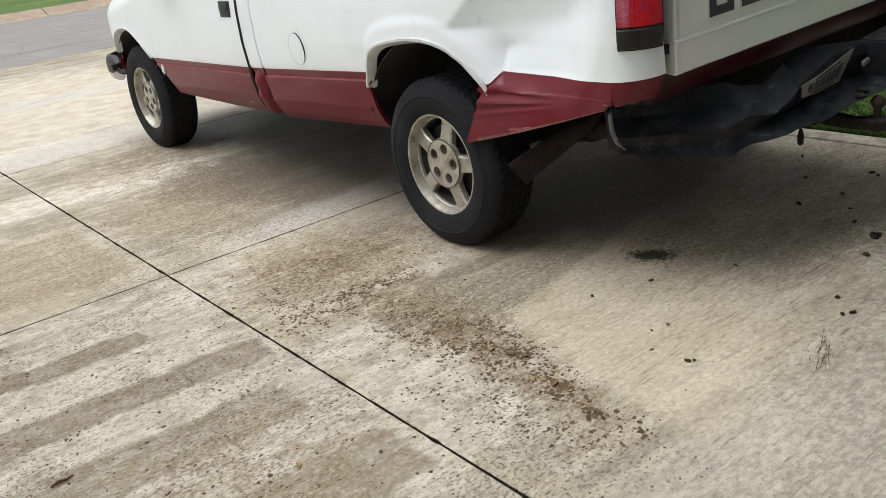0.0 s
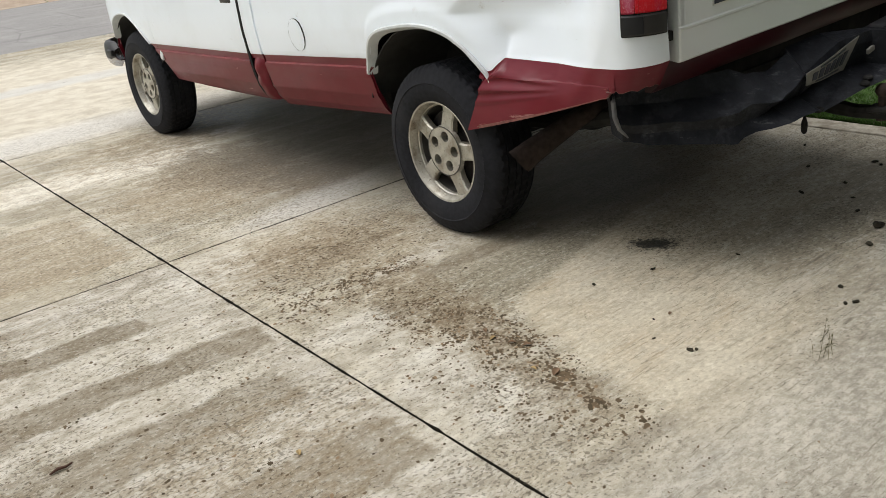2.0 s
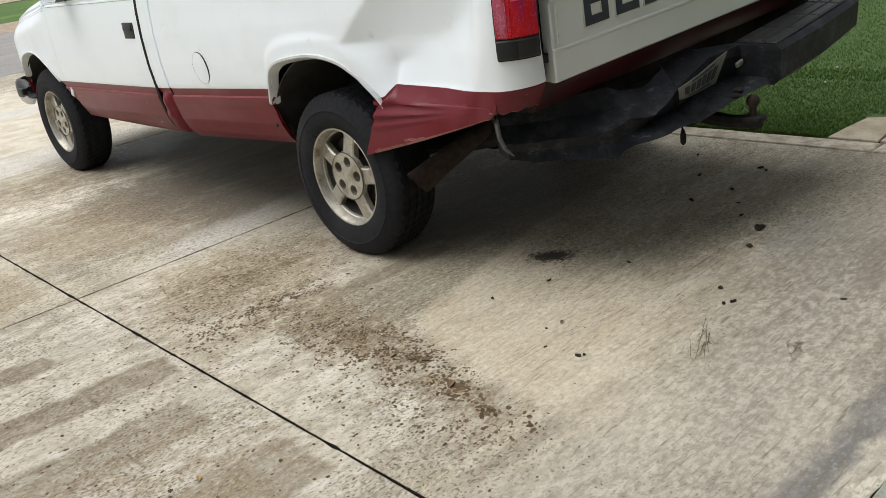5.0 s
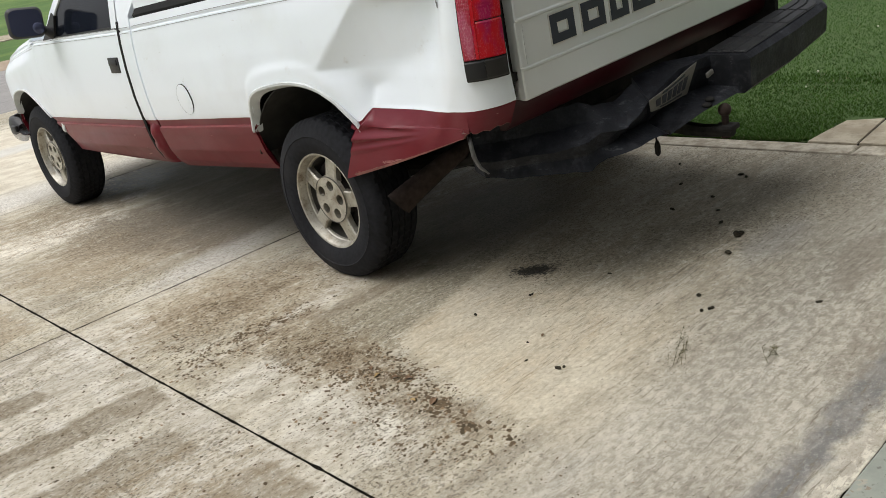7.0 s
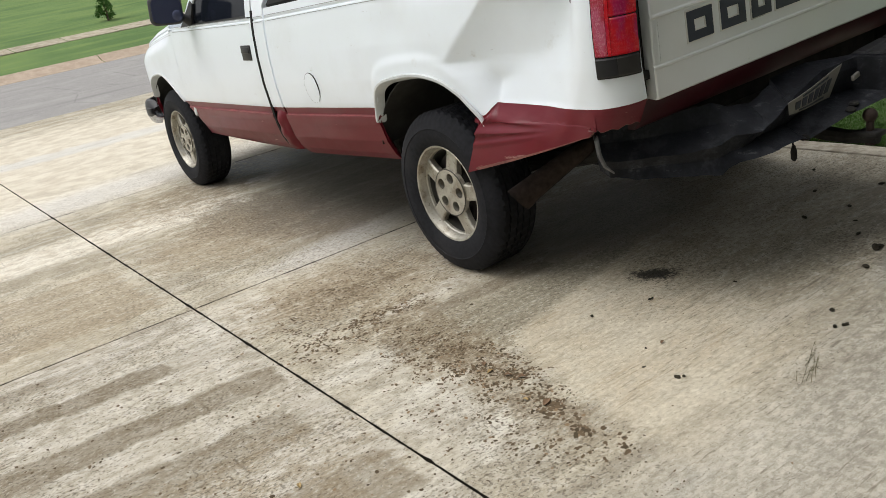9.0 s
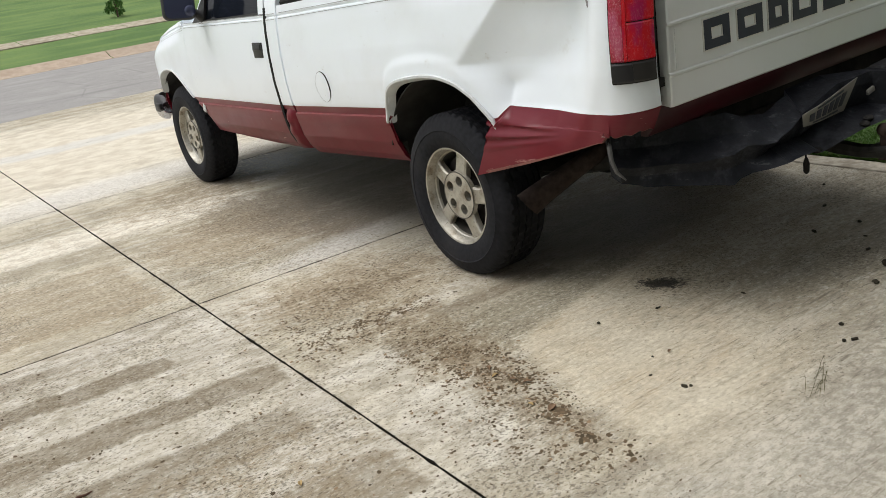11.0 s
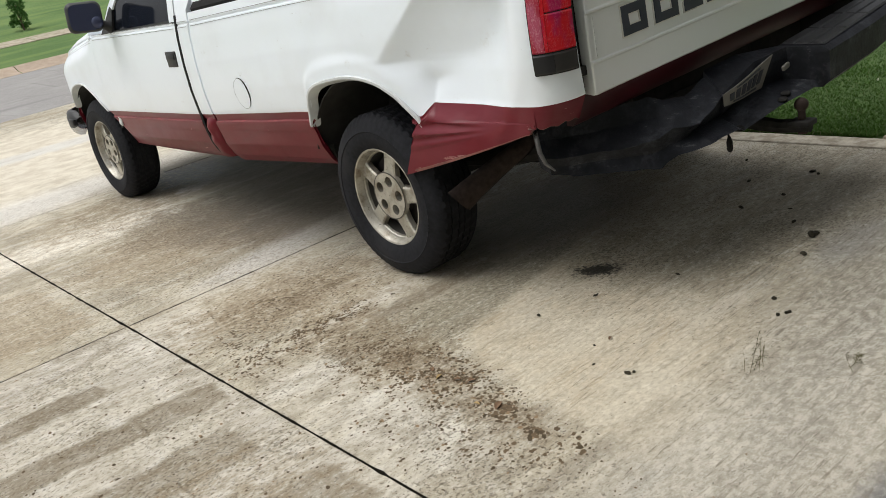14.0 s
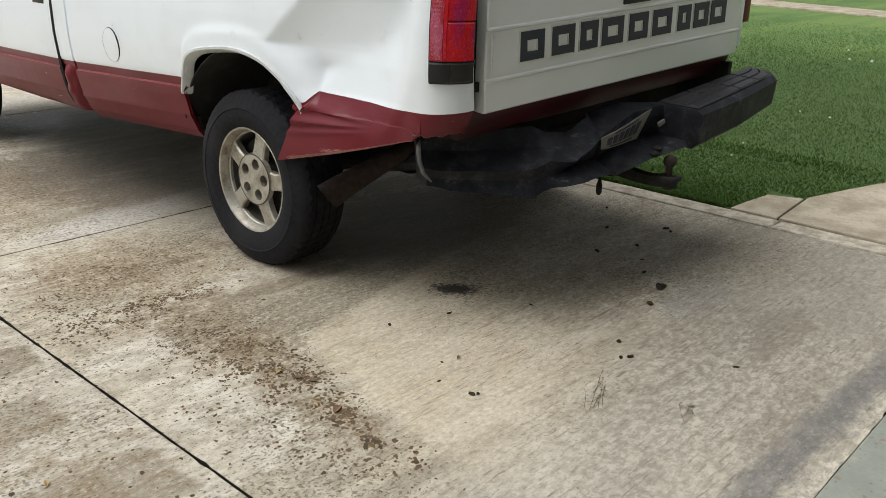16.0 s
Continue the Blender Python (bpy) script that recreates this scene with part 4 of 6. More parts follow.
def side_panel(name, ys, low, top, mirror=False, damaged=False, corner=False, label=""):
    """A body side between two cuts: red below the paint line, white above, with a belt crease."""
    fine = 52 if damaged else 24
    ups = [i / fine for i in range(fine + 1)]
    cols = []
    for y in ys:
        arc, yy = 0.0, y
        if corner and y < -0.97:
            arc, yy = (-0.97 - y), -0.97
        zl, zr = low(y), red_line(y) if damaged or y > 0.4 else 0.731
        zb, zt = 1.145 + rise(yy), top(yy)
        levels = [zl + (zr - 0.052 - zl) * i / 32 for i in range(32)] if zl < zr - 0.052 else [zl] * 32
        levels += [max(zl, zr - d) for d in (0.052, 0.042, 0.036, 0.012, 0.0)]
        levels += [max(zl, zr + (zb - zr) * f) for f in ups[1:]]
        levels += [max(zl, zb + d) for d in (0.008, 0.017)] + [max(zl, zb + 0.017 + (zt - zb - 0.017) * f) for f in (0.5, 1.0)]
        col = []
        for z in levels:
            x = flank(yy, z) + (0.0 if damaged and y < -0.36 else groove(z - zr))
            if y > 2.95:
                x += 0.075 * max(0.0, (z - zt + 0.13) / 0.13) ** 2 * min(1.0, (y - 2.95) / 0.25)
            if damaged:
                x = flared(yy, z, x) + dent(yy, z)
            py = y
            if damaged and y < -0.3 and z < 0.74:
                py += 0.135 * min(1.0, (0.74 - z) / 0.243) * max(0.0, 1 - (-0.378 - y) / 0.55)
            if arc:
                r = 0.12
                a = min(arc / r, math.pi / 2)
                over = max(0.0, arc - r * math.pi / 2)
                x, py = x + r * (1 - math.cos(a)) + over, -0.97 - r * math.sin(a) - 0.1 * over
                if z < zr and zl > 0.6:
                    py += 0.05 * (zr - z) / 0.1
            col.append((2 * XC - x if mirror else x, py, z))
        cols.append(col)
    verts, faces = loft(cols)
    n, index, keep = len(cols[0]), [], []
    for f in faces:
        k = f[0] % n
        a = [Vector(verts[i]) for i in f]
        if (a[0] - a[1]).length < 1e-5 and (a[2] - a[3]).length < 1e-5:
            continue
        keep.append(f)
        index.append(3 if damaged and k < 2 and a[0].y < -0.30 else (2 if k == 33 and a[0].y > -0.3 else (0 if k < 36 else 1)))
    return mesh_part(name, verts, keep, [M["red"], M["white"], M["red_highlight"], M["worn_rim"]], truck, label, index, 32, 0.012, Vector((1 if mirror else -1, 0, 0)))


def span(a, b, step):
    n = max(1, round(abs(b - a) / step))
    return [a + (b - a) * i / n for i in range(n + 1)]


def bed_top(y):
    return 1.205 + rise(y)


near_arch = [0.4121, 0.4119, 0.405, 0.395, 0.385, 0.372, 0.36, 0.348]
ys_left = span(1.398, 0.46, 0.06) + near_arch + span(0.34, -0.36, 0.02) + [-0.3779, -0.3791] + span(-0.39, -0.72, 0.009) + span(-0.735, -0.97, 0.018) + span(-0.985, -1.165, 0.012)
bed = side_panel("bed_side", ys_left, bed_low, bed_top, damaged=True, corner=True, label="dented white and red bed side with a crushed corner")
ys_right = span(1.398, 0.46, 0.1) + near_arch + span(0.34, -0.34, 0.03) + [-y for y in reversed(near_arch)] + span(-0.48, -0.97, 0.08) + span(-0.985, -1.22, 0.03)
side_panel("bed_side", ys_right, bed_low_plain, bed_top, mirror=True, corner=True)
for flip in (False, True):
    corner_top = lambda y: 1.176 + rise(y)
    side_panel("cab_corner", span(1.55, 1.418, 0.03), (lambda y: 0.42) if flip else (lambda y: 0.662), corner_top, flip)
    side_panel("door", span(2.9073, 1.572, 0.06), front_low, lambda y: 1.165 + rise(y), flip)
    side_panel("front_fender", span(4.07, 3.70, 0.037) + [3.691, 3.689] + span(3.68, 2.9098, 0.022), front_low, lambda y: float(np.interp(y, (2.9, 3.2, 3.45, 3.68, 3.86, 3.98, 4.08), (1.162, 1.138, 1.10, 1.055, 1.0, 0.94, 0.86))), flip)

# crumpled lower cab corner and the open gap beside it
def rocker_x(y, z):
    t = (y - 1.424) / 0.124
    return flank(y, z) + 0.016 - 0.030 * math.sin(math.pi * max(0.0, min(1.0, t))) ** 0.8 * ease(z, 0.70, 0.62) + 0.007 * noise.noise((y * 30, z * 22, 2.0))


v, f = loft([[(rocker_x(y, z), y + 0.10 * ease(z, 0.66, 0.43) * 0.3, z) for z in span(0.425, 0.672, 0.014)] for y in span(1.424, 1.548, 0.008)])
mesh_part("cab_rocker", v, f, M["red"], truck, "crumpled dark red rocker corner", solid=0.004)
bm = bmesh.new()
box(bm, (1.66, 1.5, 0.62), Matrix.Translation((XC, 2.2, 0.80)))
box(bm, (1.62, 2.3, 0.12), Matrix.Translation((XC, 0.15, 0.98)))
box(bm, (1.70, 0.10, 0.75), Matrix.Translation((XC, 1.36, 0.86)))
part("inner_body", bm, M["edge"], truck, smooth=0)

# black strip set into the door gap in place of its shade
for y0, y1, lo, hi, out in ((1.548, 1.574, 0.43, 1.22, 0.001),):
    v, f = loft([[(flank(y0, z) + out, y0, z), (flank(y1, z) + out, y1, z)] for z in span(lo, hi, 0.04)])
    mesh_part("door_gap_strip", v, f, M["edge"], truck, "black strip standing for the shade in the door gap", solid=-0.006)

# body-coloured web deep in the cab-bed gap, its red half darkened for shade
for lo, hi, out, m in ((0.70, 1.22, 0.012, "white"), (0.42, 0.70, 0.030, "shaded_red")):
    v, f = loft([[(flank(y, z) + out, y, z) for y in (1.39, 1.408, 1.426)] for z in span(lo, hi, 0.04)])
    mesh_part("gap_web", v, f, M[m], truck, "", solid=-0.004)

# arch lips
def lip(pts, wide, name="arch_trim"):
    bm = bmesh.new()
    rows = []
    for i, ((y, z), (ny, nz)) in enumerate(pts):
        thin = min(1.0, 0.6 + i / 6, 0.15 + (len(pts) - 1 - i) / 6)
        r = wide * thin
        x = flank(y, z) + (dent(y, z) if 0 < y < 1 else (dent(y, max(z, 0.80)) * ease(z, 0.66, 0.76) - 0.010 * ease(y, -0.25, -0.36) if y <= 0 else 0))
        rows.append([(x - 0.004, y, z), (x - 0.010, y + ny * 0.3 * r, z + nz * 0.3 * r), (x - 0.010, y + ny * r * 0.8, z + nz * r * 0.8), (x - 0.002, y + ny * r, z + nz * r), (x + 0.02 * thin, y + ny * r * 0.6, z + nz * r * 0.6), (x + 0.035 * thin, y - ny * 0.011 * thin, z - nz * 0.011 * thin)])
    v, f = loft(rows, close=True)
    return mesh_part(name, v, f, M["trim"], truck, "dull pale wheel arch lip")


def eased(pts):
    """Rounds the corners of a line by cutting them, twice."""
    for _ in range(2):
        mid = []
        for a, b in zip(pts, pts[1:]):
            mid += [tuple(np.array(a) * 0.75 + np.array(b) * 0.25), tuple(np.array(a) * 0.25 + np.array(b) * 0.75)]
        pts = [pts[0]] + mid + [pts[-1]]
    return pts


def outward(pts, c):
    pts = eased(pts)
    return [((y, z), tuple((Vector((y, z)) - Vector(c)).normalized())) for y, z in pts]


rear_pts = [(0.418, 0.66), (0.405, 0.69), (0.388, 0.75), (0.362, 0.798), (0.328, 0.828), (0.272, 0.852), (0.184, 0.867), (0.07, 0.88), (0, 0.882), (-0.08, 0.877), (-0.17, 0.857), (-0.22, 0.83), (-0.268, 0.80), (-0.32, 0.755), (-0.35, 0.725), (-0.385, 0.692)]
lip(outward(rear_pts, (0.02, 0.45)), 0.019)
front_pts = [(3.685, 0.67), (3.65, 0.75), (3.55, 0.82), (3.45, 0.845), (3.34, 0.85), (3.25, 0.83), (3.15, 0.775), (3.06, 0.70), (3.0, 0.665)]
lip(outward(front_pts, (3.35, 0.45)), 0.013)

# wheel wells
for yc, r in ((0.0, 0.46), (3.34, 0.42)):
    for sx in (-1, 1):
        rows = []
        for k in range(17):
            a = math.pi * (0.04 + 0.92 * k / 16)
            rows.append([(XC + sx * xx, yc + r * math.cos(a), 0.50 + (r - 0.07) * math.sin(a)) for xx in (0.94, 0.72, 0.52)])
        v, f = loft(rows)
        mesh_part("wheel_liner", v, f, M["liner"], truck, "dusty grey inner wheel arch", solid=-0.006)
        bm = bmesh.new()
        box(bm, (0.02, 0.95, 0.5), Matrix.Translation((XC + sx * 0.51, yc, 0.70)))
        part("liner_back", bm, M["under"], truck, smooth=0)

# fuel door: a round cover with a dark half gap
ring = []
bm = bmesh.new()
for k in range(33):
    a = math.tau * k / 32
    y, z = 0.985 + 0.072 * math.cos(a), 0.812 + 0.078 * math.sin(a)
    ring.append((flank(y, z) - 0.003, y, z))
tube(bm, ring, [0.0004 + 0.0030 * max(0, -math.cos(math.tau * k / 32 + 0.35)) for k in range(33)], 6, False)
part("fuel_door_gap", bm, M["edge"], truck, "dark gap round the fuel door")
bm = bmesh.new()
c = bm.verts.new((flank(0.985, 0.812) - 0.005, 0.985, 0.812))
vs = [bm.verts.new((p[0] + 0.0005, 0.985 + (p[1] - 0.985) * 0.97, 0.812 + (p[2] - 0.812) * 0.97)) for p in ring[:-1]]
for k in range(32):
    bm.faces.new((c, vs[k], vs[(k + 1) % 32]))
part("fuel_door", bm, M["white"], truck, "round white fuel door")

# bare scrapes along the lower edge of the torn skin


def torn_point(y, z, out):
    x = flared(y, z, flank(y, z)) + dent(y, z) - out
    return Vector((x, y + 0.135 * min(1.0, max(0.0, 0.74 - z) / 0.243) * max(0.0, 1 - (-0.378 - y) / 0.55), z))


scrapes = np.random.default_rng(8)
for k in range(8):
    y, ln = scrapes.uniform(-0.66, -0.40), scrapes.uniform(0.02, 0.07)
    z = bed_low(y) + scrapes.uniform(0.006, 0.035)
    slope, half = scrapes.normal(0.30, 0.08), scrapes.uniform(0.0006, 0.0018)
    v, f = loft([[torn_point(y - ln * t, z + slope * ln * t + d * half * math.sin(math.pi * (0.1 + 0.8 * t)), 0.0015) for d in (-1, 1)] for t in (0, 0.2, 0.4, 0.6, 0.8, 1.0)])
    mesh_part("scrape", v, f, M["scrape"], truck, "pale scrape through the red paint", solid=-0.0008)

# door furniture on the left: handle, glass, mirror
handle = empty("door_handle", truck)
yh, zh = 1.70, 0.995
xh = flank(yh, zh)
bm = bmesh.new()
box(bm, (0.012, 0.125, 0.085), Matrix.Translation((xh, yh, zh)), 0.004)
part("bezel", bm, M["black"], handle, "black handle bezel")
bm = bmesh.new()
box(bm, (0.016, 0.10, 0.034), Matrix.Translation((xh - 0.004, yh, zh + 0.016)) @ Matrix.Rotation(radians(8), 4, "Y"), 0.004)
part("lever", bm, M["black"], handle)


def cab_x(z, flip=False):
    x = float(np.interp(z, (1.16, 1.30, 1.55, 1.72, 1.80), (-0.884, -0.86, -0.77, -0.69, -0.58)))
    return 2 * XC - x if flip else x


def strip_between(name, a, b, mat, label="", solid=0.02):
    v, f = loft([a, b])
    return mesh_part(name, v, f, mat, truck, label, solid=solid)


ZW = (1.168, 1.22, 1.32, 1.42, 1.52, 1.62, 1.70)
for flip in (False, True):
    front_y = lambda z: 2.60 - (z - 1.165) * 1.02
    glass_in = 0.012 if not flip else -0.012
    strip_between("side_window", [(cab_x(z, flip) + glass_in, front_y(z) + 0.02, z + 0.004) for z in ZW], [(cab_x(z, flip) + glass_in, 1.63, z + 0.022) for z in ZW], M["glass"], "dark tinted side window", 0.004)
    strip_between("window_seal", [(cab_x(1.17, flip), 2.60, 1.160), (cab_x(1.185, flip), 2.60, 1.178)], [(cab_x(1.17, flip), 1.62, 1.178), (cab_x(1.19, flip), 1.62, 1.198)], M["black"], "black window seal", 0.02)
    strip_between("front_pillar", [(cab_x(z, flip), front_y(z) + 0.10, z) for z in ZW + (1.76,)], [(cab_x(z, flip), front_y(z) + 0.01, z) for z in ZW + (1.76,)], M["white"], "", 0.03)
    strip_between("rear_pillar", [(cab_x(z, flip), 1.645, z + 0.02) for z in ZW + (1.76,)], [(cab_x(z, flip), 1.572, z + 0.02) for z in ZW + (1.76,)], M["white"], "", 0.03)
    # this black strip carries the gap's shade on up the pillar
    strip_between("pillar_gap_strip", [(cab_x(z, flip) + glass_in * 0.4, 1.5755, z) for z in ZW + (1.76,)], [(cab_x(z, flip) + glass_in * 0.4, 1.5525, z) for z in ZW + (1.76,)], M["edge"], "black strip standing for the shaded gap beside the cab pillar", 0.006)
    strip_between("cab_quarter", [(cab_x(z, flip), 1.556, z + 0.02) for z in ZW + (1.76,)], [(cab_x(z, flip) + (0.05 if not flip else -0.05) * (z > 1.3), 1.418, z + 0.02) for z in ZW + (1.76,)], M["white"], "", 0.03)
rows = []
for y, zc, w in ((1.42, 1.78, 0.60), (1.50, 1.815, 0.66), (1.8, 1.83, 0.67), (2.05, 1.80, 0.65), (2.10, 1.765, 0.66)):
    rows.append([(XC + w * s, y, zc - 0.06 * abs(s) ** 4) for s in (-1.08, -0.98, -0.8, -0.4, 0, 0.4, 0.8, 0.98, 1.08)])
v, f = loft(rows)
mesh_part("cab_roof", v, f, M["white"], truck, solid=0.02)
v, f = loft([[(XC + 0.64 * s, 2.08 + 0.03 * (1 - s * s), 1.77) for s in (-1, -0.5, 0, 0.5, 1)], [(XC + 0.86 * s, 2.66 + 0.07 * (1 - s * s), 1.17) for s in (-1, -0.5, 0, 0.5, 1)]])
mesh_part("windscreen", v, f, M["glass"], truck, "dark windscreen", solid=0.006)
v, f = loft([[(XC + 0.62 * s, 1.43, 1.77) for s in (-1, 0, 1)], [(XC + 0.80 * s, 1.42, 1.22) for s in (-1, 0, 1)]])
mesh_part("rear_window", v, f, M["glass"], truck, "dark rear cab window", solid=0.006)
rows = []
for y, zc, w in ((2.62, 1.165, 0.90), (2.95, 1.158, 0.93), (3.2, 1.138, 0.875), (3.45, 1.10, 0.87), (3.68, 1.053, 0.86), (3.86, 0.998, 0.815), (3.98, 0.938, 0.765), (4.06, 0.885, 0.72)):
    rows.append([(XC + w * s, y, zc + 0.02 * (1 - s * s) - 0.018 * (abs(s) > 0.96)) for s in (-1.0, -0.97, -0.75, -0.4, 0, 0.4, 0.75, 0.97, 1.0)])
v, f = loft(rows)
mesh_part("hood", v, f, M["white"], truck, solid=0.02)
bm = bmesh.new()
box(bm, (1.44, 0.06, 0.26), Matrix.Translation((XC, 4.035, 0.77)), 0.02)
part("grille", bm, M["grille"], truck, smooth=0)
for s in (-1, 1):
    bm = bmesh.new()
    box(bm, (0.26, 0.05, 0.16), Matrix.Translation((XC + s * 0.56, 4.06, 0.77)), 0.02)
    part("headlight", bm, M["clear"], truck)

mirror = empty("wing_mirror", truck)
MT = Matrix.Translation((-1.015, 2.52, 1.292)) @ Matrix.Rotation(radians(-12), 4, "Z") @ Matrix.Rotation(radians(6), 4, "Y")
bm = bmesh.new()
box(bm, (0.205, 0.085, 0.18), MT, 0.04, 5)
part("housing", bm, M["black"], mirror, "black mirror housing")
bm = bmesh.new()
gl = [bm.verts.new(MT @ Vector((0.09 * math.copysign(abs(math.cos(a)) ** 0.45, math.cos(a)), -0.0445, 0.077 * math.copysign(abs(math.sin(a)) ** 0.45, math.sin(a))))) for a in [math.tau * k / 40 for k in range(40)]]
bm.faces.new(gl)
ex = bmesh.ops.extrude_face_region(bm, geom=list(bm.faces))
bmesh.ops.translate(bm, vec=MT.to_3x3() @ Vector((0, 0.006, 0)), verts=[g for g in ex["geom"] if isinstance(g, bmesh.types.BMVert)])
part("glass", bm, M["mirror"], mirror, "slate blue mirror glass")
bm = bmesh.new()
bmesh.ops.create_uvsphere(bm, u_segments=20, v_segments=10, radius=0.034, matrix=MT @ Matrix.Translation((0.062, -0.046, -0.035)) @ Matrix.Diagonal((1, 0.35, 1, 1)))
part("spot_mirror", bm, M["mirror"], mirror, "small round convex spot mirror")
bm = bmesh.new()
tube(bm, [(-0.94, 2.54, 1.25), (-0.905, 2.54, 1.225), (-0.865, 2.53, 1.20)], [0.022, 0.027, 0.042], 10)
part("arm", bm, M["black"], mirror)
bm = bmesh.new()
vs = [bm.verts.new(p) for p in ((-0.888, 2.70, 1.165), (-0.888, 2.50, 1.172), (-0.86, 2.47, 1.30), (-0.858, 2.50, 1.32))]
bm.faces.new(vs)
ex = bmesh.ops.extrude_face_region(bm, geom=list(bm.faces))
bmesh.ops.translate(bm, vec=(0.02, 0, 0), verts=[g for g in ex["geom"] if isinstance(g, bmesh.types.BMVert)])
part("sail", bm, M["black"], mirror)

# soft gasket and shell above the bed
for s, xx in ((-1, -0.855), (1, 2 * XC + 0.855)):
    v, f = loft([[(xx, y, bed_top(y) - 0.012), (xx - s * 0.002 + s * 0.012, y, bed_top(y) + 0.012), (xx - s * 0.012, y, bed_top(y) + 0.038)] for y in span(1.36, -1.04, 0.2)])
    mesh_part("cap_gasket", v, f, M["edge"], truck, "black rubber gasket on the bed rail", solid=-0.02)
rows = []
for y in span(1.37, -1.05, 0.22):
    z0 = bed_top(y) + 0.036
    half = [(0.922, 0.0), (0.918, 0.05), (0.90, 0.18), (0.86, 0.33), (0.82, 0.38), (0.70, 0.42), (0.3, 0.44)]
    rows.append([(XC - a, y, z0 + b) for a, b in half] + [(XC + a, y, z0 + b) for a, b in reversed(half)])
v, f = loft(rows)
faces = f + [tuple(range(len(rows[0]))), tuple(range((len(rows) - 1) * len(rows[0]), len(rows) * len(rows[0])))]
mesh_part("bed_cap", v, faces, M["white"], truck, "white shell cover over the bed")

# ---- wheels ----


def build_wheel():
    w = empty("wheel", truck)
    tread = 0.365
    prof = [(0.004, 0.205), (-0.010, 0.222), (-0.019, 0.25), (-0.023, 0.275), (-0.022, 0.292), (-0.025, 0.296), (-0.021, 0.301), (-0.016, 0.325), (-0.004, 0.346), (0.006, 0.356), (0.014, 0.361)]
    for x0, x1 in ((0.02, 0.042), (0.05, 0.082), (0.09, 0.112), (0.12, 0.15), (0.158, 0.178)):
        prof += [(x0, tread), (x1, tread), (x1 + 0.001, tread - 0.009), (x1 + 0.007, tread - 0.009)]
    prof += [(0.186, 0.361), (0.194, 0.356), (0.204, 0.346), (0.216, 0.325), (0.222, 0.29), (0.214, 0.24), (0.198, 0.205)]
    seg = 192
    bm = bmesh.new()
    rings = []
    for i, (x, r) in enumerate(prof):
        row = []
        for k in range(seg):
            rr = r
            skew = (k + (i // 4) * 1) % 4
            if r >= tread - 0.001 and skew == 0:
                rr -= 0.009
            if 0.343 < r < 0.3625 and k % 3 == 0 and (i < 20):
                rr -= 0.004
            a = math.tau * (k + (0.35 if i % 4 == 1 else 0)) / seg
            row.append(bm.verts.new((x, rr * math.cos(a), max(-0.3585, rr * math.sin(a)))))
        rings.append(row)
    for r0, r1 in zip(rings, rings[1:]):
        for k in range(seg):
            bm.faces.new((r0[k], r0[(k + 1) % seg], r1[(k + 1) % seg], r1[k]))
    part("tyre", bm, M["rubber"], w, "worn black all-season tyre", smooth=28)
    bm = bmesh.new()
    lathe(bm, [(0.006, 0.204), (-0.006, 0.210), (-0.008, 0.217), (-0.003, 0.2215), (0.004, 0.219), (0.002, 0.209), (0.012, 0.203), (0.03, 0.198), (0.034, 0.193), (0.045, 0.191)], 72)
    part("rim", bm, M["alloy"], w, "tarnished alloy rim lip")
    bm = bmesh.new()
    lathe(bm, [(0.045, 0.191), (0.06, 0.19), (0.12, 0.186), (0.19, 0.19), (0.2, 0.205)], 72)
    part("barrel", bm, M["dust"], w, "rim barrel dark with brake dust")
    bm = bmesh.new()
    for k in range(5):
        m = Matrix.Rotation(math.tau * k / 5 + radians(13), 4, "X")
        pts = [(0.09, 0.040), (0.13, 0.035), (0.175, 0.036), (0.197, 0.044)]
        rows = []
        for r, half in pts:
            xo = 0.020 + 0.30 * max(0, r - 0.11) ** 1.5
            rows.append([m @ Vector(p) for p in ((xo + 0.03, -half, r), (xo + 0.006, -half, r), (xo, -half + 0.007, r), (xo, half - 0.007, r), (xo + 0.006, half, r), (xo + 0.03, half, r))])
        v, f = loft(rows, close=True)
        idx = [bm.verts.new(p) for p in v]
        for q in f:
            bm.faces.new([idx[i] for i in q])
    part("spoke_set", bm, M["alloy"], w, "five flat alloy spokes")
    # centre disc with five deep lug pockets
    bm = bmesh.new()
    edges, holes = [], []

    def circle(cy, cz, r, n):
        vs = [bm.verts.new((0.014, cy + r * math.cos(math.tau * k / n), cz + r * math.sin(math.tau * k / n))) for k in range(n)]
        return [bm.edges.new((vs[k], vs[(k + 1) % n])) for k in range(n)], vs

    rim_e, rim_v = circle(0, 0, 0.105, 48)
    edges += rim_e
    for k in range(5):
        a = math.tau * k / 5 + radians(90 + 13)
        e, vs = circle(0.066 * math.cos(a), 0.066 * math.sin(a), 0.0235, 16)
        edges += e
        holes.append(vs)
    bmesh.ops.triangle_fill(bm, edges=edges, use_beauty=True)
    for vs in holes:
        deep = [bm.verts.new((v.co.x + 0.03, v.co.y, v.co.z)) for v in vs]
        for k in range(16):
            bm.faces.new((vs[k], vs[(k + 1) % 16], deep[(k + 1) % 16], deep[k]))
    deep = [bm.verts.new((0.034, v.co.y * 1.04, v.co.z * 1.04)) for v in rim_v]
    for k in range(48):
        bm.faces.new((rim_v[k], rim_v[(k + 1) % 48], deep[(k + 1) % 48], deep[k]))
    hub_bm, bm = bm, bmesh.new()
    # dark ring over the disc's edge, drawn as its groove
    lathe(bm, [(0.0125, 0.1035), (0.0125, 0.1065), (0.0155, 0.1075), (0.0155, 0.1030)], 48, True)
    part("hub_groove", bm, M["dust"], w, "dark ring drawn as the groove round the hub")
    bm = bmesh.new()
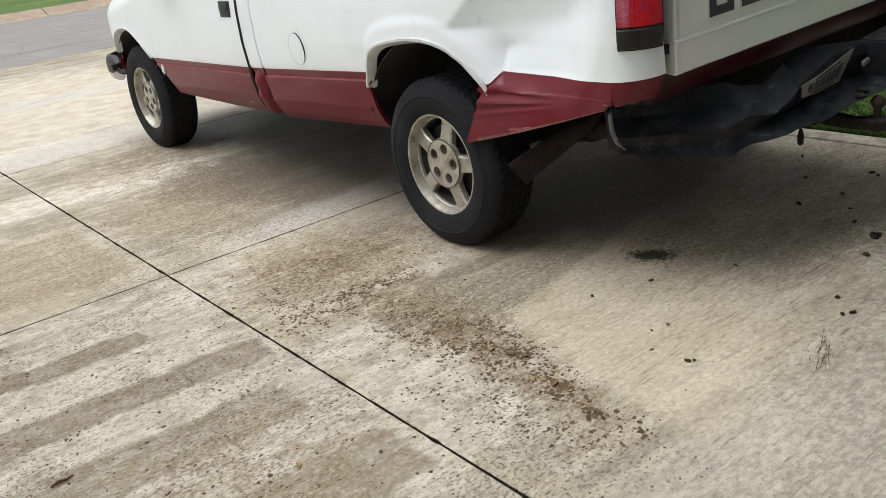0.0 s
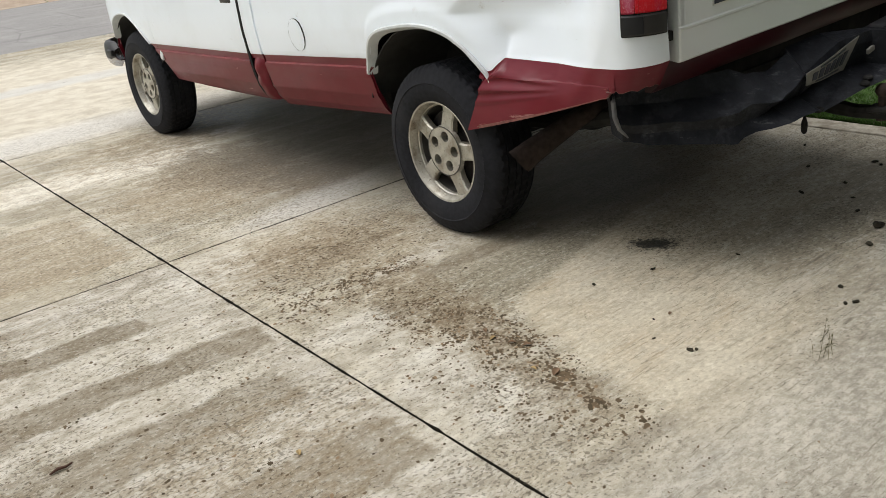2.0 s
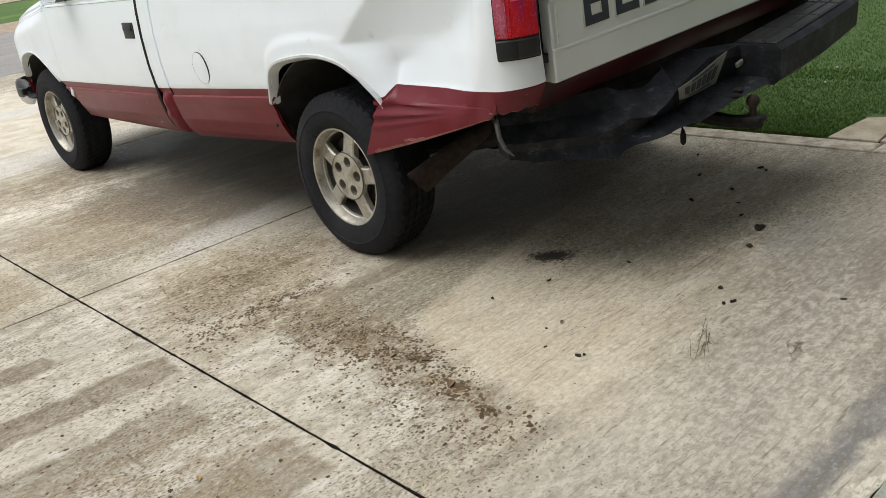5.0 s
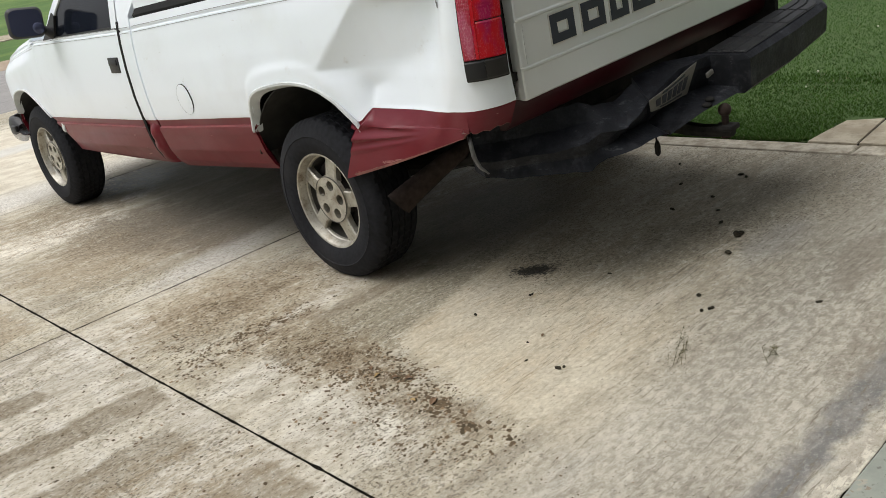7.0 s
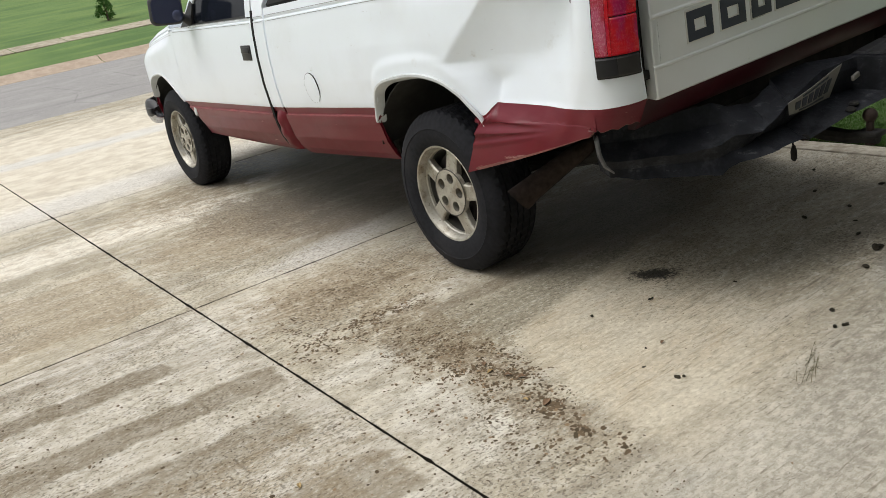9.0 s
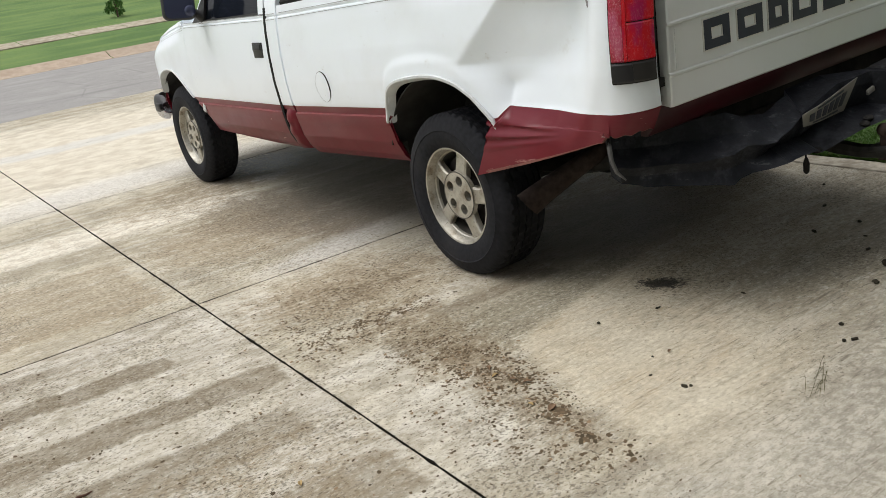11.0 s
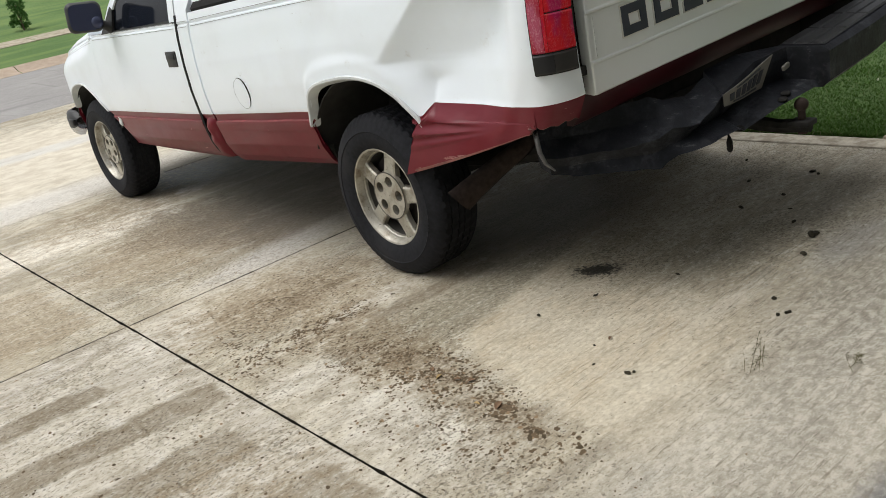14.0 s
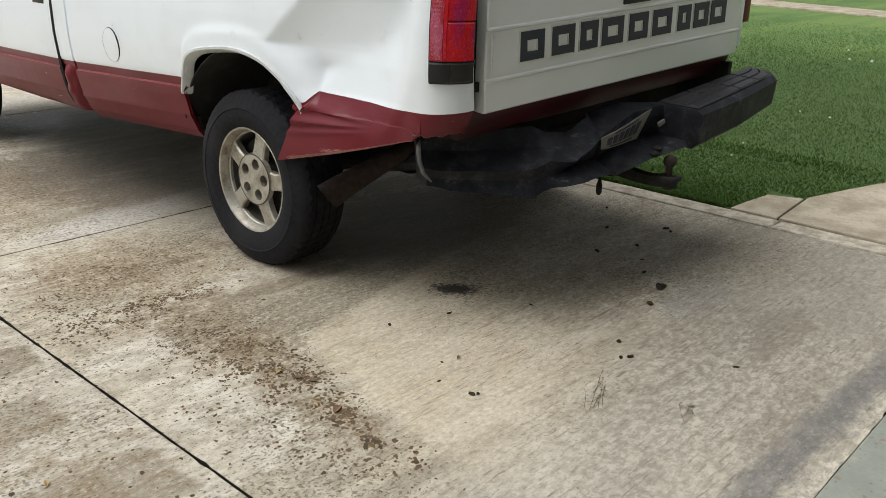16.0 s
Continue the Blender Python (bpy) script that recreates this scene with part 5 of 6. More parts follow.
    lathe(bm, [(-0.0075, 0.2185), (-0.0065, 0.2225), (0.001, 0.2232), (0.001, 0.2195)], 72, True)
    part("rim_seam", bm, M["dust"], w, "rusty seam between rim and tyre")
    bm = hub_bm
    part("hub_disc", bm, M["alloy"], w, "alloy hub disc with five lug pockets")
    bm = bmesh.new()
    lathe(bm, [(0.046, 0.001), (0.046, 0.09), (0.07, 0.10), (0.075, 0.165), (0.15, 0.168)], 40)
    part("brake_drum", bm, M["brake"], w)
    return w


wheel = build_wheel()
wheel.matrix_basis = pose(-0.865, 0, 0.36)
copy_thing(wheel, pose(-0.865, 3.34, 0.36, 25, 0, 0))
copy_thing(wheel, pose(2 * XC + 0.865, 0, 0.36, 0, 0, 180))
copy_thing(wheel, pose(2 * XC + 0.865, 3.34, 0.36, 0, 0, 180))

# ---- tail ----
TL, TR = Vector((-0.71, -1.10)), Vector((0.85, -1.23))
TD = (TR - TL).normalized()
TN = Vector((TD.y, -TD.x))


def gate(u, w, z):
    """A point on the skewed tailgate: u along it, w out of it, z at its left end."""
    p = TL + TD * u + TN * w
    return Vector((p.x, p.y, z + 0.054 * u))


tailgate = empty("tailgate", truck)
tailgate["label"] = "scratched white tailgate, knocked askew, darkened for shade"
prof = [(0.778, -0.035), (0.775, -0.006), (0.781, 0.0), (0.872, 0.0), (0.877, 0.0035), (0.883, 0.0035), (0.887, -0.002), (1.034, -0.002), (1.039, 0.0035), (1.045, 0.0035), (1.050, 0.0), (1.285, 0.0), (1.30, -0.012), (1.302, -0.045), (0.778, -0.045)]
rows = []
for u in [0.0, 0.004, 0.012] + span(0.06, 1.50, 0.06) + [1.553, 1.561, 1.565]:
    e = 0.008 if u in (0.0, 1.565) else (0.003 if u in (0.004, 1.561) else 0.0)
    rows.append([gate(u, w - e - 0.003 * noise.noise((u * 5, z * 6, 0.3)), z) for z, w in prof])
v, f = loft(rows, close=True)
n = len(prof)
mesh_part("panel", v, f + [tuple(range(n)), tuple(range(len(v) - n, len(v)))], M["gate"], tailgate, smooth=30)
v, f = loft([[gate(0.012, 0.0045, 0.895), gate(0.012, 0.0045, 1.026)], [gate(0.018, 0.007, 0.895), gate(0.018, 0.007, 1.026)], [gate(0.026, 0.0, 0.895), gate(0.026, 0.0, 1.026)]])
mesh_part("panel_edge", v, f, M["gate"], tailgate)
# dark badge blocks across the gate
starts = (0.155, 0.313, 0.465, 0.588, 0.75, 0.90, 1.07, 1.185, 1.308)
wides = (0.12, 0.122, 0.10, 0.128, 0.12, 0.128, 0.092, 0.108, 0.12)
for u, wd in zip(starts, wides):
    bm = bmesh.new()
    for grow, w1, mi in ((0.0045, 0.0015, 0), (0.0, 0.0042, 1)):
        loops = []
        for inset, w in ((-grow, -0.004), (0.0015 - grow, w1), (0.032 + grow, w1), (0.0335 + grow, -0.004)):
            top = min(inset, 0.031 + grow)
            loops.append([bm.verts.new(gate(a, w, z)) for a, z in ((u + inset, 0.922 + top), (u + wd - inset, 0.922 + top), (u + wd - inset - 0.003, 1.022 - top), (u + inset - 0.003, 1.022 - top))])
        for a, b in zip(loops, loops[1:]):
            for k in range(4):
                bm.faces.new((a[k], a[(k + 1) % 4], b[(k + 1) % 4], b[k])).material_index = mi
    part("badge_block", bm, [M["silver"], M["bar"]], tailgate, "dark hollow badge block with a bright rim", smooth=0)


def gate_box(name, u0, u1, z0, z1, w0, w1, mat, parent, label="", bev=0.006):
    bm = bmesh.new()
    vs = [bm.verts.new(gate(u, w, z)) for w in (w0, w1) for u, z in ((u0, z0), (u1, z0), (u1, z1), (u0, z1))]
    for q in ((3, 2, 1, 0), (4, 5, 6, 7), (0, 1, 5, 4), (1, 2, 6, 5), (2, 3, 7, 6), (3, 0, 4, 7)):
        bm.faces.new([vs[i] for i in q])
    if bev:
        bmesh.ops.bevel(bm, geom=list(bm.edges), offset=bev, segments=2, affect="EDGES", profile=0.5)
    return part(name, bm, mat, parent, label)


grip = gate_box("gate_handle", 0.70, 0.876, 1.058, 1.146, -0.01, 0.008, M["black"], tailgate, "black recessed tailgate handle", 0.007)
gate_box("handle_paddle", 0.718, 0.858, 1.085, 1.134, 0.004, 0.016, M["black"], tailgate, "", 0.006)
scratch = bmesh.new()
tube(scratch, [gate(0.02, 0.002, 1.165), gate(0.06, 0.002, 1.15), gate(0.115, 0.002, 1.142)], 0.0022, 6)
part("scratch", scratch, M["bar"], tailgate)
rows = [[gate(u, w + 0.004 * noise.noise((u * 4, z * 9, 2.0)), z) for z, w in ((0.785, -0.13), (0.785, -0.052), (0.768, -0.052), (0.70, -0.075), (0.675, -0.10), (0.675, -0.13))] for u in span(-0.03, 1.60, 0.05)]
v, f = loft(rows, close=True)
mesh_part("rear_sill", v, f + [tuple(range(6)), tuple(range(len(v) - 6, len(v)))], M["shaded_red"], truck, "grimy red sill below the tailgate, darkened for shade", smooth=30)
gate_box("gate_gap", -0.055, 1.60, 0.788, 1.29, -0.12, -0.05, M["edge"], truck, "", 0)
gate_box("right_post", 1.572, 1.612, 0.80, 1.30, -0.06, -0.012, M["white"], truck, "", 0.01)
gate_box("right_lamp", 1.60, 1.665, 0.90, 1.28, -0.07, -0.014, M["red"], truck, "dull red right tail lamp", 0.008)

# left tail lamp, bent round the corner
lamp = empty("tail_lamp", truck)


def corner_at(arc, z, out):
    r = 0.12
    x = flank(-0.97, z) + dent(-0.97, z)
    return (x + r - (r + out) * math.cos(arc), -0.97 - (r + out) * math.sin(arc), z)


def lamp_piece(name, a0, a1, z0, z1, mat, label="", out=0.016):
    rows = []
    for a in span(radians(a0), radians(a1), radians(5)):
        rows.append([corner_at(a, z0, -0.004), corner_at(a, z0 + 0.001, out - 0.004), corner_at(a, z0 + 0.006, out)] + [corner_at(a, z, out) for z in span(z0 + 0.03, z1 - 0.03, 0.05)] + [corner_at(a, z1 - 0.006, out), corner_at(a, z1 - 0.001, out - 0.004), corner_at(a, z1, -0.004)])
    v, f = loft(rows)
    k = len(rows[0])
    return mesh_part(name, v, f + [tuple(range(k)), tuple(range(len(v) - k, len(v)))], mat, lamp, label)


lamp_piece("housing", 20, 86, 0.882, 1.305, M["edge"], "", 0.012)
lamp_piece("side_lens", 22, 39, 0.953, 1.30, M["tape"], "pink cracked lens patched with clear tape", 0.017)
lamp_piece("brake_lens", 39.6, 44, 0.953, 1.30, M["lens"], "", 0.019)
lamp_piece("brake_lens", 44.4, 84.5, 1.0745, 1.30, M["lens"], "red ribbed brake lens", 0.016)
lamp_piece("brake_lens", 44.4, 84.5, 0.953, 1.0738, M["lens"], "", 0.016)
lamp_piece("smoked_lens", 21, 50, 0.886, 0.951, M["smoke"], "black smoked reversing lens", 0.017)
lamp_piece("reversing_lens", 50.5, 84, 0.886, 0.951, M["clear"], "murky clear reversing lens", 0.016)

# step bumper, its left half torn and bent forward
bumper = empty("step_bumper", truck)
bumper["label"] = "bent black step bumper hanging low at one end"
ST = [
    [(-0.80, -0.86, 0.69), (-0.80, -0.89, 0.635), (-0.822, -0.93, 0.582), (-0.80, -0.925, 0.55), (-0.791, -0.92, 0.514), (-0.78, -0.86, 0.53)],
    [(-0.70, -0.91, 0.685), (-0.705, -0.915, 0.62), (-0.718, -0.97, 0.561), (-0.71, -0.955, 0.525), (-0.715, -0.965, 0.489), (-0.70, -0.88, 0.50)],
    [(-0.586, -0.975, 0.683), (-0.60, -0.965, 0.615), (-0.638, -1.03, 0.556), (-0.63, -1.01, 0.52), (-0.634, -1.03, 0.478), (-0.61, -0.94, 0.49)],
    [(-0.50, -1.03, 0.685), (-0.52, -1.025, 0.615), (-0.569, -1.10, 0.555), (-0.56, -1.08, 0.515), (-0.563, -1.10, 0.468), (-0.54, -1.0, 0.48)],
    [(-0.415, -1.075, 0.687), (-0.44, -1.075, 0.62), (-0.501, -1.17, 0.57), (-0.49, -1.15, 0.52), (-0.498, -1.17, 0.461), (-0.46, -1.05, 0.47)],
    [(-0.36, -1.10, 0.665), (-0.40, -1.165, 0.625), (-0.448, -1.19, 0.587), (-0.44, -1.175, 0.53), (-0.441, -1.20, 0.49), (-0.42, -1.08, 0.49)],
    [(-0.269, -1.12, 0.655), (-0.31, -1.20, 0.622), (-0.365, -1.24, 0.588), (-0.33, -1.19, 0.55), (-0.344, -1.28, 0.514), (-0.30, -1.10, 0.49)],
    [(-0.151, -1.13, 0.69), (-0.20, -1.215, 0.662), (-0.205, -1.235, 0.64), (-0.17, -1.185, 0.55), (-0.20, -1.285, 0.515), (-0.18, -1.11, 0.48)],
    [(-0.08, -1.08, 0.70), (-0.16, -1.205, 0.635), (-0.15, -1.225, 0.615), (-0.14, -1.17, 0.54), (-0.13, -1.265, 0.495), (-0.12, -1.10, 0.47)],
    [(0.06, -1.13, 0.725), (0.02, -1.225, 0.705), (0.03, -1.23, 0.685), (0.03, -1.18, 0.59), (0.01, -1.325, 0.545), (0.0, -1.15, 0.51)],
    [(0.19, -1.19, 0.72), (0.19, -1.26, 0.72), (0.19, -1.265, 0.68), (0.19, -1.24, 0.60), (0.20, -1.36, 0.565), (0.2, -1.2, 0.54)],
    [(0.24, -1.20, 0.715), (0.24, -1.38, 0.708), (0.24, -1.40, 0.69), (0.24, -1.40, 0.58), (0.24, -1.37, 0.555), (0.24, -1.20, 0.55)],
    [(0.60, -1.22, 0.745), (0.60, -1.385, 0.74), (0.60, -1.41, 0.72), (0.60, -1.41, 0.615), (0.60, -1.38, 0.59), (0.60, -1.22, 0.58)],
    [(0.92, -1.24, 0.775), (0.935, -1.37, 0.772), (0.94, -1.392, 0.752), (0.94, -1.385, 0.65), (0.93, -1.355, 0.622), (0.92, -1.24, 0.61)],
    [(0.97, -1.235, 0.78), (0.985, -1.345, 0.777), (0.995, -1.362, 0.757), (0.993, -1.352, 0.665), (0.98, -1.325, 0.64), (0.96, -1.235, 0.63)],
    [(1.0, -1.225, 0.782), (1.02, -1.295, 0.78), (1.032, -1.305, 0.762), (1.028, -1.295, 0.685), (1.01, -1.275, 0.665), (0.985, -1.225, 0.65)],
]
rows = []
for i in range(len(ST) - 1):
    for k in range(9):
        t = k / 9
        row = []
        for a, b in zip(ST[i], ST[i + 1]):
            p = Vector(a).lerp(Vector(b), t)
            crush = 0.007 if i < 8 else 0.0012
            row.append(p + crush * Vector(noise.noise_vector(p * 11)) + 0.5 * crush * Vector(noise.noise_vector(p * 31)))
        rows.append(row)
rows.append([Vector(p) for p in ST[-1]])
v, f = loft(rows, close=True)
mesh_part("bar", v, f + [tuple(range(6)), tuple(range(len(v) - 6, len(v)))], M["steel"], bumper, "scuffed crumpled dark steel bar", smooth=13)


def pad_point(u, w, dz):
    inner = Vector((0.25, -1.205, 0.716)).lerp(Vector((0.99, -1.235, 0.784)), u)
    outer = Vector((0.25, -1.378, 0.711)).lerp(Vector((0.975, -1.372, 0.778)), u)
    if u > 0.86:
        outer = outer.lerp(inner, 0.62 * ((u - 0.86) / 0.14) ** 2)
    return inner.lerp(outer, w) + Vector((0, 0, dz))


us, ws = [], []
for i in range(4):
    us += [i / 4, i / 4 + 0.006, i / 4 + 0.012] + [i / 4 + 0.25 * k / 5 for k in (1, 2, 3, 4)] + [(i + 1) / 4 - 0.012, (i + 1) / 4 - 0.006]
for j in range(3):
    ws += [j / 3, j / 3 + 0.025, j / 3 + 0.045, (j + 1) / 3 - 0.045, (j + 1) / 3 - 0.025]
us, ws = us + [1.0], ws + [1.0]
v, f = loft([[pad_point(u, w, 0.001 if (i % 9 in (0, 1, 8) or j % 5 in (0, 1, 4)) else 0.008) for j, w in enumerate(ws)] for i, u in enumerate(us)])
mesh_part("step_pad", v, f, M["black"], bumper, "black grooved rubber step pad", smooth=30)
bm = bmesh.new()
tube(bm, [(-0.835, -0.93, 0.705), (-0.855, -0.94, 0.665), (-0.855, -0.945, 0.615), (-0.835, -0.945, 0.57), (-0.80, -0.95, 0.535)], [0.004, 0.008, 0.008, 0.007, 0.003], 8)
part("torn_bracket", bm, M["torn"], bumper, "torn pale bracket end")
plate = empty("number_plate", truck)
PC = [Vector(p) for p in ((-0.235, -1.243, 0.655), (0.078, -1.262, 0.722), (0.056, -1.222, 0.602), (-0.20, -1.222, 0.603))]


def on_plate(u, w, out):
    a, b = PC[0].lerp(PC[1], u), PC[3].lerp(PC[2], u)
    nn = (PC[1] - PC[0]).cross(PC[3] - PC[0]).normalized()
    nn = nn if nn.y < 0 else -nn
    bend = 0.004 * math.sin(u * 5)
    return a.lerp(b, w) + nn * (out + bend)


def plate_piece(name, u0, u1, w0, w1, out, mat, label=""):
    us = span(u0, u1, 0.12)
    v, f = loft([[on_plate(u, w0, out), on_plate(u, w1, out)] for u in us])
    return mesh_part(name, v, f, mat, plate, label, solid=-0.002)


plate_piece("face", 0, 1, 0, 1, 0.012, M["plate"], "dirty pale number plate with dark marks")
for k in range(6):
    plate_piece("mark", 0.12 + 0.13 * k, 0.21 + 0.13 * k, 0.28, 0.74, 0.0145, M["bar"])
plate_piece("mark", 0.2, 0.8, 0.84, 0.9, 0.0145, M["bar"])
plate_piece("mark", 0.25, 0.75, 0.1, 0.17, 0.0145, M["bar"])
bm = bmesh.new()
box(bm, (0.045, 0.012, 0.02), Matrix.Translation((0.155, -1.275, 0.655)) @ Matrix.Rotation(radians(-12), 4, "Y"), 0.004)
part("plate_lamp", bm, M["plate"], bumper, "small pale plate lamp lens")
for x, y, z in ((-0.15, -1.255, 0.505), (0.05, -1.315, 0.558), (0.09, -1.305, 0.57)):
    bm = bmesh.new()
    bmesh.ops.create_uvsphere(bm, u_segments=12, v_segments=6, radius=0.018, matrix=Matrix.Translation((x, y, z)) @ Matrix.Diagonal((1.2, 1, 0.6, 1)))
    part("bolt", bm, M["under"], bumper)

# tow ball and hanging plug
hitch = empty("tow_hitch", truck)
bm = bmesh.new()
tube(bm, [(0.10, -0.85, 0.47), (0.10, -1.10, 0.465), (0.11, -1.18, 0.445), (0.12, -1.26, 0.435), (0.125, -1.375, 0.44)], [0.034, 0.034, 0.03, 0.027, 0.026], 8)
box(bm, (0.07, 0.085, 0.022), Matrix.Translation((0.125, -1.345, 0.452)), 0.006)
part("ball_mount", bm, M["under"], hitch)
bm = bmesh.new()
bmesh.ops.create_uvsphere(bm, u_segments=24, v_segments=14, radius=0.026, matrix=Matrix.Translation((0.125, -1.345, 0.52)))
tube(bm, [(0.125, -1.345, 0.455), (0.125, -1.345, 0.505)], 0.014, 10)
tube(bm, [(0.125, -1.345, 0.41), (0.125, -1.345, 0.442)], 0.02, 6)
part("tow_ball", bm, M["rust"], hitch, "rusty tow ball")
bm = bmesh.new()
tube(bm, [(-0.09, -1.12, 0.52), (-0.088, -1.165, 0.475), (-0.09, -1.172, 0.445)], 0.005, 6)
tube(bm, [(-0.09, -1.172, 0.452), (-0.09, -1.172, 0.43), (-0.09, -1.172, 0.40), (-0.09, -1.172, 0.392)], [0.006, 0.012, 0.011, 0.005], 10)
part("plug", bm, M["under"], hitch, "dark hanging trailer plug")

# bent tail pipe
bm = bmesh.new()
pts = [Vector(p) for p in ((-0.26, 0.55, 0.52), (-0.28, -0.10, 0.58), (-0.33, -0.42, 0.60), (-0.40, -0.54, 0.57), (-0.48, -0.54, 0.533), (-0.57, -0.51, 0.493), (-0.66, -0.475, 0.448), (-0.75, -0.44, 0.403), (-0.815, -0.417, 0.370))]
tube(bm, pts, [0.03, 0.03, 0.03, 0.031, 0.034, 0.039, 0.046, 0.053, 0.060], 22, False)
tube(bm, pts[-3:], [0.041, 0.048, 0.056], 22, False)
axis = (pts[-1] - pts[-2]).normalized()
for q in bm.verts:
    if q.co.x < -0.5:
        mid_y = float(np.interp(-q.co.x, (0.5, 0.57, 0.66, 0.815), (-0.535, -0.51, -0.475, -0.417)))
        q.co.y = mid_y + (q.co.y - mid_y) * float(np.interp(-q.co.x, (0.5, 0.76), (1.0, 0.55)))
    if (q.co - pts[-1]).length < 0.064:
        q.co += axis * (0.25 * (q.co - pts[-1]).dot(Vector((-0.64, 0.2, 0.74))) + 0.005 * noise.noise(q.co * 60))
part("tail_pipe", bm, M["rust"], truck, "rusty bent exhaust tail pipe")

# underside
bm = bmesh.new()
for s in (-1, 1):
    box(bm, (0.07, 5.0, 0.15), Matrix.Translation((XC + s * 0.42, 1.4, 0.57)))
for y in (-0.95, -0.2, 0.9, 2.0, 3.0):
    box(bm, (0.9, 0.08, 0.10), Matrix.Translation((XC, y, 0.58)))
box(bm, (0.03, 0.55, 0.30), Matrix.Translation((0.86, -0.93, 0.67)))
box(bm, (1.2, 0.04, 0.20), Matrix.Translation((XC + 0.15, -0.96, 0.70)))
part("chassis", bm, M["under"], truck, "grimy dark chassis rails", smooth=0)
bm = bmesh.new()
tube(bm, [(XC - 0.72, 0, 0.36), (XC + 0.72, 0, 0.36)], 0.045, 12)
bmesh.ops.create_uvsphere(bm, u_segments=20, v_segments=12, radius=0.15, matrix=Matrix.Translation((XC, 0, 0.37)))
tube(bm, [(XC, 0.1, 0.38), (XC, 2.4, 0.48)], 0.04, 10)
part("rear_axle", bm, M["under"], truck)
for s in (-1, 1):
    bm = bmesh.new()
    tube(bm, [(XC + s * 0.55, -0.75, 0.52), (XC + s * 0.55, -0.4, 0.44), (XC + s * 0.55, 0, 0.41), (XC + s * 0.55, 0.4, 0.44), (XC + s * 0.55, 0.75, 0.50)], 0.035, 8)
    part("leaf_spring", bm, M["under"], truck)
bm = bmesh.new()
lathe(bm, [(-0.09, 0.18), (-0.11, 0.28), (-0.08, 0.355), (0.0, 0.365), (0.08, 0.355), (0.11, 0.28), (0.09, 0.18)], 40, True)
bmesh.ops.transform(bm, matrix=Matrix.Translation((XC, -0.62, 0.62)) @ Matrix.Rotation(radians(90), 4, "Y"), verts=bm.verts)
part("spare_tyre", bm, M["rubber"], truck, "black spare tyre slung under the bed")
bm = bmesh.new()
box(bm, (1.68, 2.42, 0.03), Matrix.Translation((XC, 0.14, 0.86)))
box(bm, (1.6, 1.6, 0.06), Matrix.Translation((XC, 2.2, 0.5)))
box(bm, (0.7, 1.0, 0.4), Matrix.Translation((XC, 3.3, 0.62)))
box(bm, (0.4, 1.1, 0.24), Matrix.Translation((XC - 0.42, 1.4, 0.46)), 0.05)
part("floor_pan", bm, M["under"], truck, smooth=0)
bm = bmesh.new()
tube(bm, [(XC - 0.75, 3.34, 0.36), (XC + 0.75, 3.34, 0.36)], 0.06, 10)
part("front_axle", bm, M["under"], truck)

# front bumper
rows = []
for x, y in ((-0.895, 3.735), (-0.905, 3.80), (-0.90, 3.90), (-0.875, 4.0), (-0.80, 4.09), (-0.5, 4.17), (0.07, 4.20), (0.64, 4.17), (0.94, 4.09), (1.015, 4.0), (1.04, 3.90), (1.045, 3.80), (1.035, 3.735)):
    c = Vector((XC, 3.5))
    o = (Vector((x, y)) - c).normalized()
    end = 0.5 if y < 3.74 else 1.0
    ring = ((-0.04, 0.092), (-0.012, 0.088), (0.004, 0.07), (0.012, 0.035), (0.012, -0.03), (0.002, -0.065), (-0.018, -0.088), (-0.05, -0.094))
    rows.append([(x + o.x * d, y + o.y * d, 0.55 + h * end) for d, h in ring])
v, f = loft(rows)
mesh_part("front_bumper", v, f, [M["chrome"], M["black"]], truck, "dull chrome front bumper with a black top pad", [1 if q[0] % 8 in (0, 1, 2, 3) else 0 for q in f], solid=0.006)
bm = bmesh.new()
box(bm, (0.03, 0.10, 0.05), Matrix.Translation((-0.918, 3.79, 0.565)), 0.012)
part("bumper_guard", bm, M["black"], truck)
bm = bmesh.new()
box(bm, (0.02, 0.045, 0.055), Matrix.Translation((-0.885, 2.845, 0.60)) @ Matrix.Rotation(radians(20), 4, "X"), 0.004)
part("mud_flap_clip", bm, M["trim"], truck, "small pale clip at the fender edge")

v, f = loft([[(flank(y, z) + dent(y, z) - 0.002, y, z) for y, z in ((-0.875, 1.155), (-0.905, 1.145))], [(flank(y, z) + dent(y, z) - 0.002, y, z) for y, z in ((-0.88, 1.14), (-0.905, 1.128))], [(flank(y, z) + dent(y, z) - 0.002, y, z) for y, z in ((-0.885, 1.13), (-0.90, 1.125))]])
mesh_part("paint_chip", v, f, M["torn"], truck, "grey paint chip on the bed side")


def skin(y, z):
    """The outer face of the left side."""
    x = flank(y, z)
    if y > 2.95:
        top = float(np.interp(y, (2.9, 3.2, 3.45, 3.68, 3.86), (1.162, 1.138, 1.10, 1.055, 1.0)))
        return x + 0.075 * max(0.0, (z - top + 0.13) / 0.13) ** 2 * min(1.0, (y - 2.95) / 0.25)
    return flared(y, z, x) + dent(y, z) if y < 1.4 else x


def belt(y):
    """Height of the belt line, which falls away along the fender."""
    return rise(y) - (float(np.interp(y, (2.9, 3.2, 3.45, 3.68), (0.0, 0.024, 0.062, 0.107))) if y > 2.9 else 0.0)


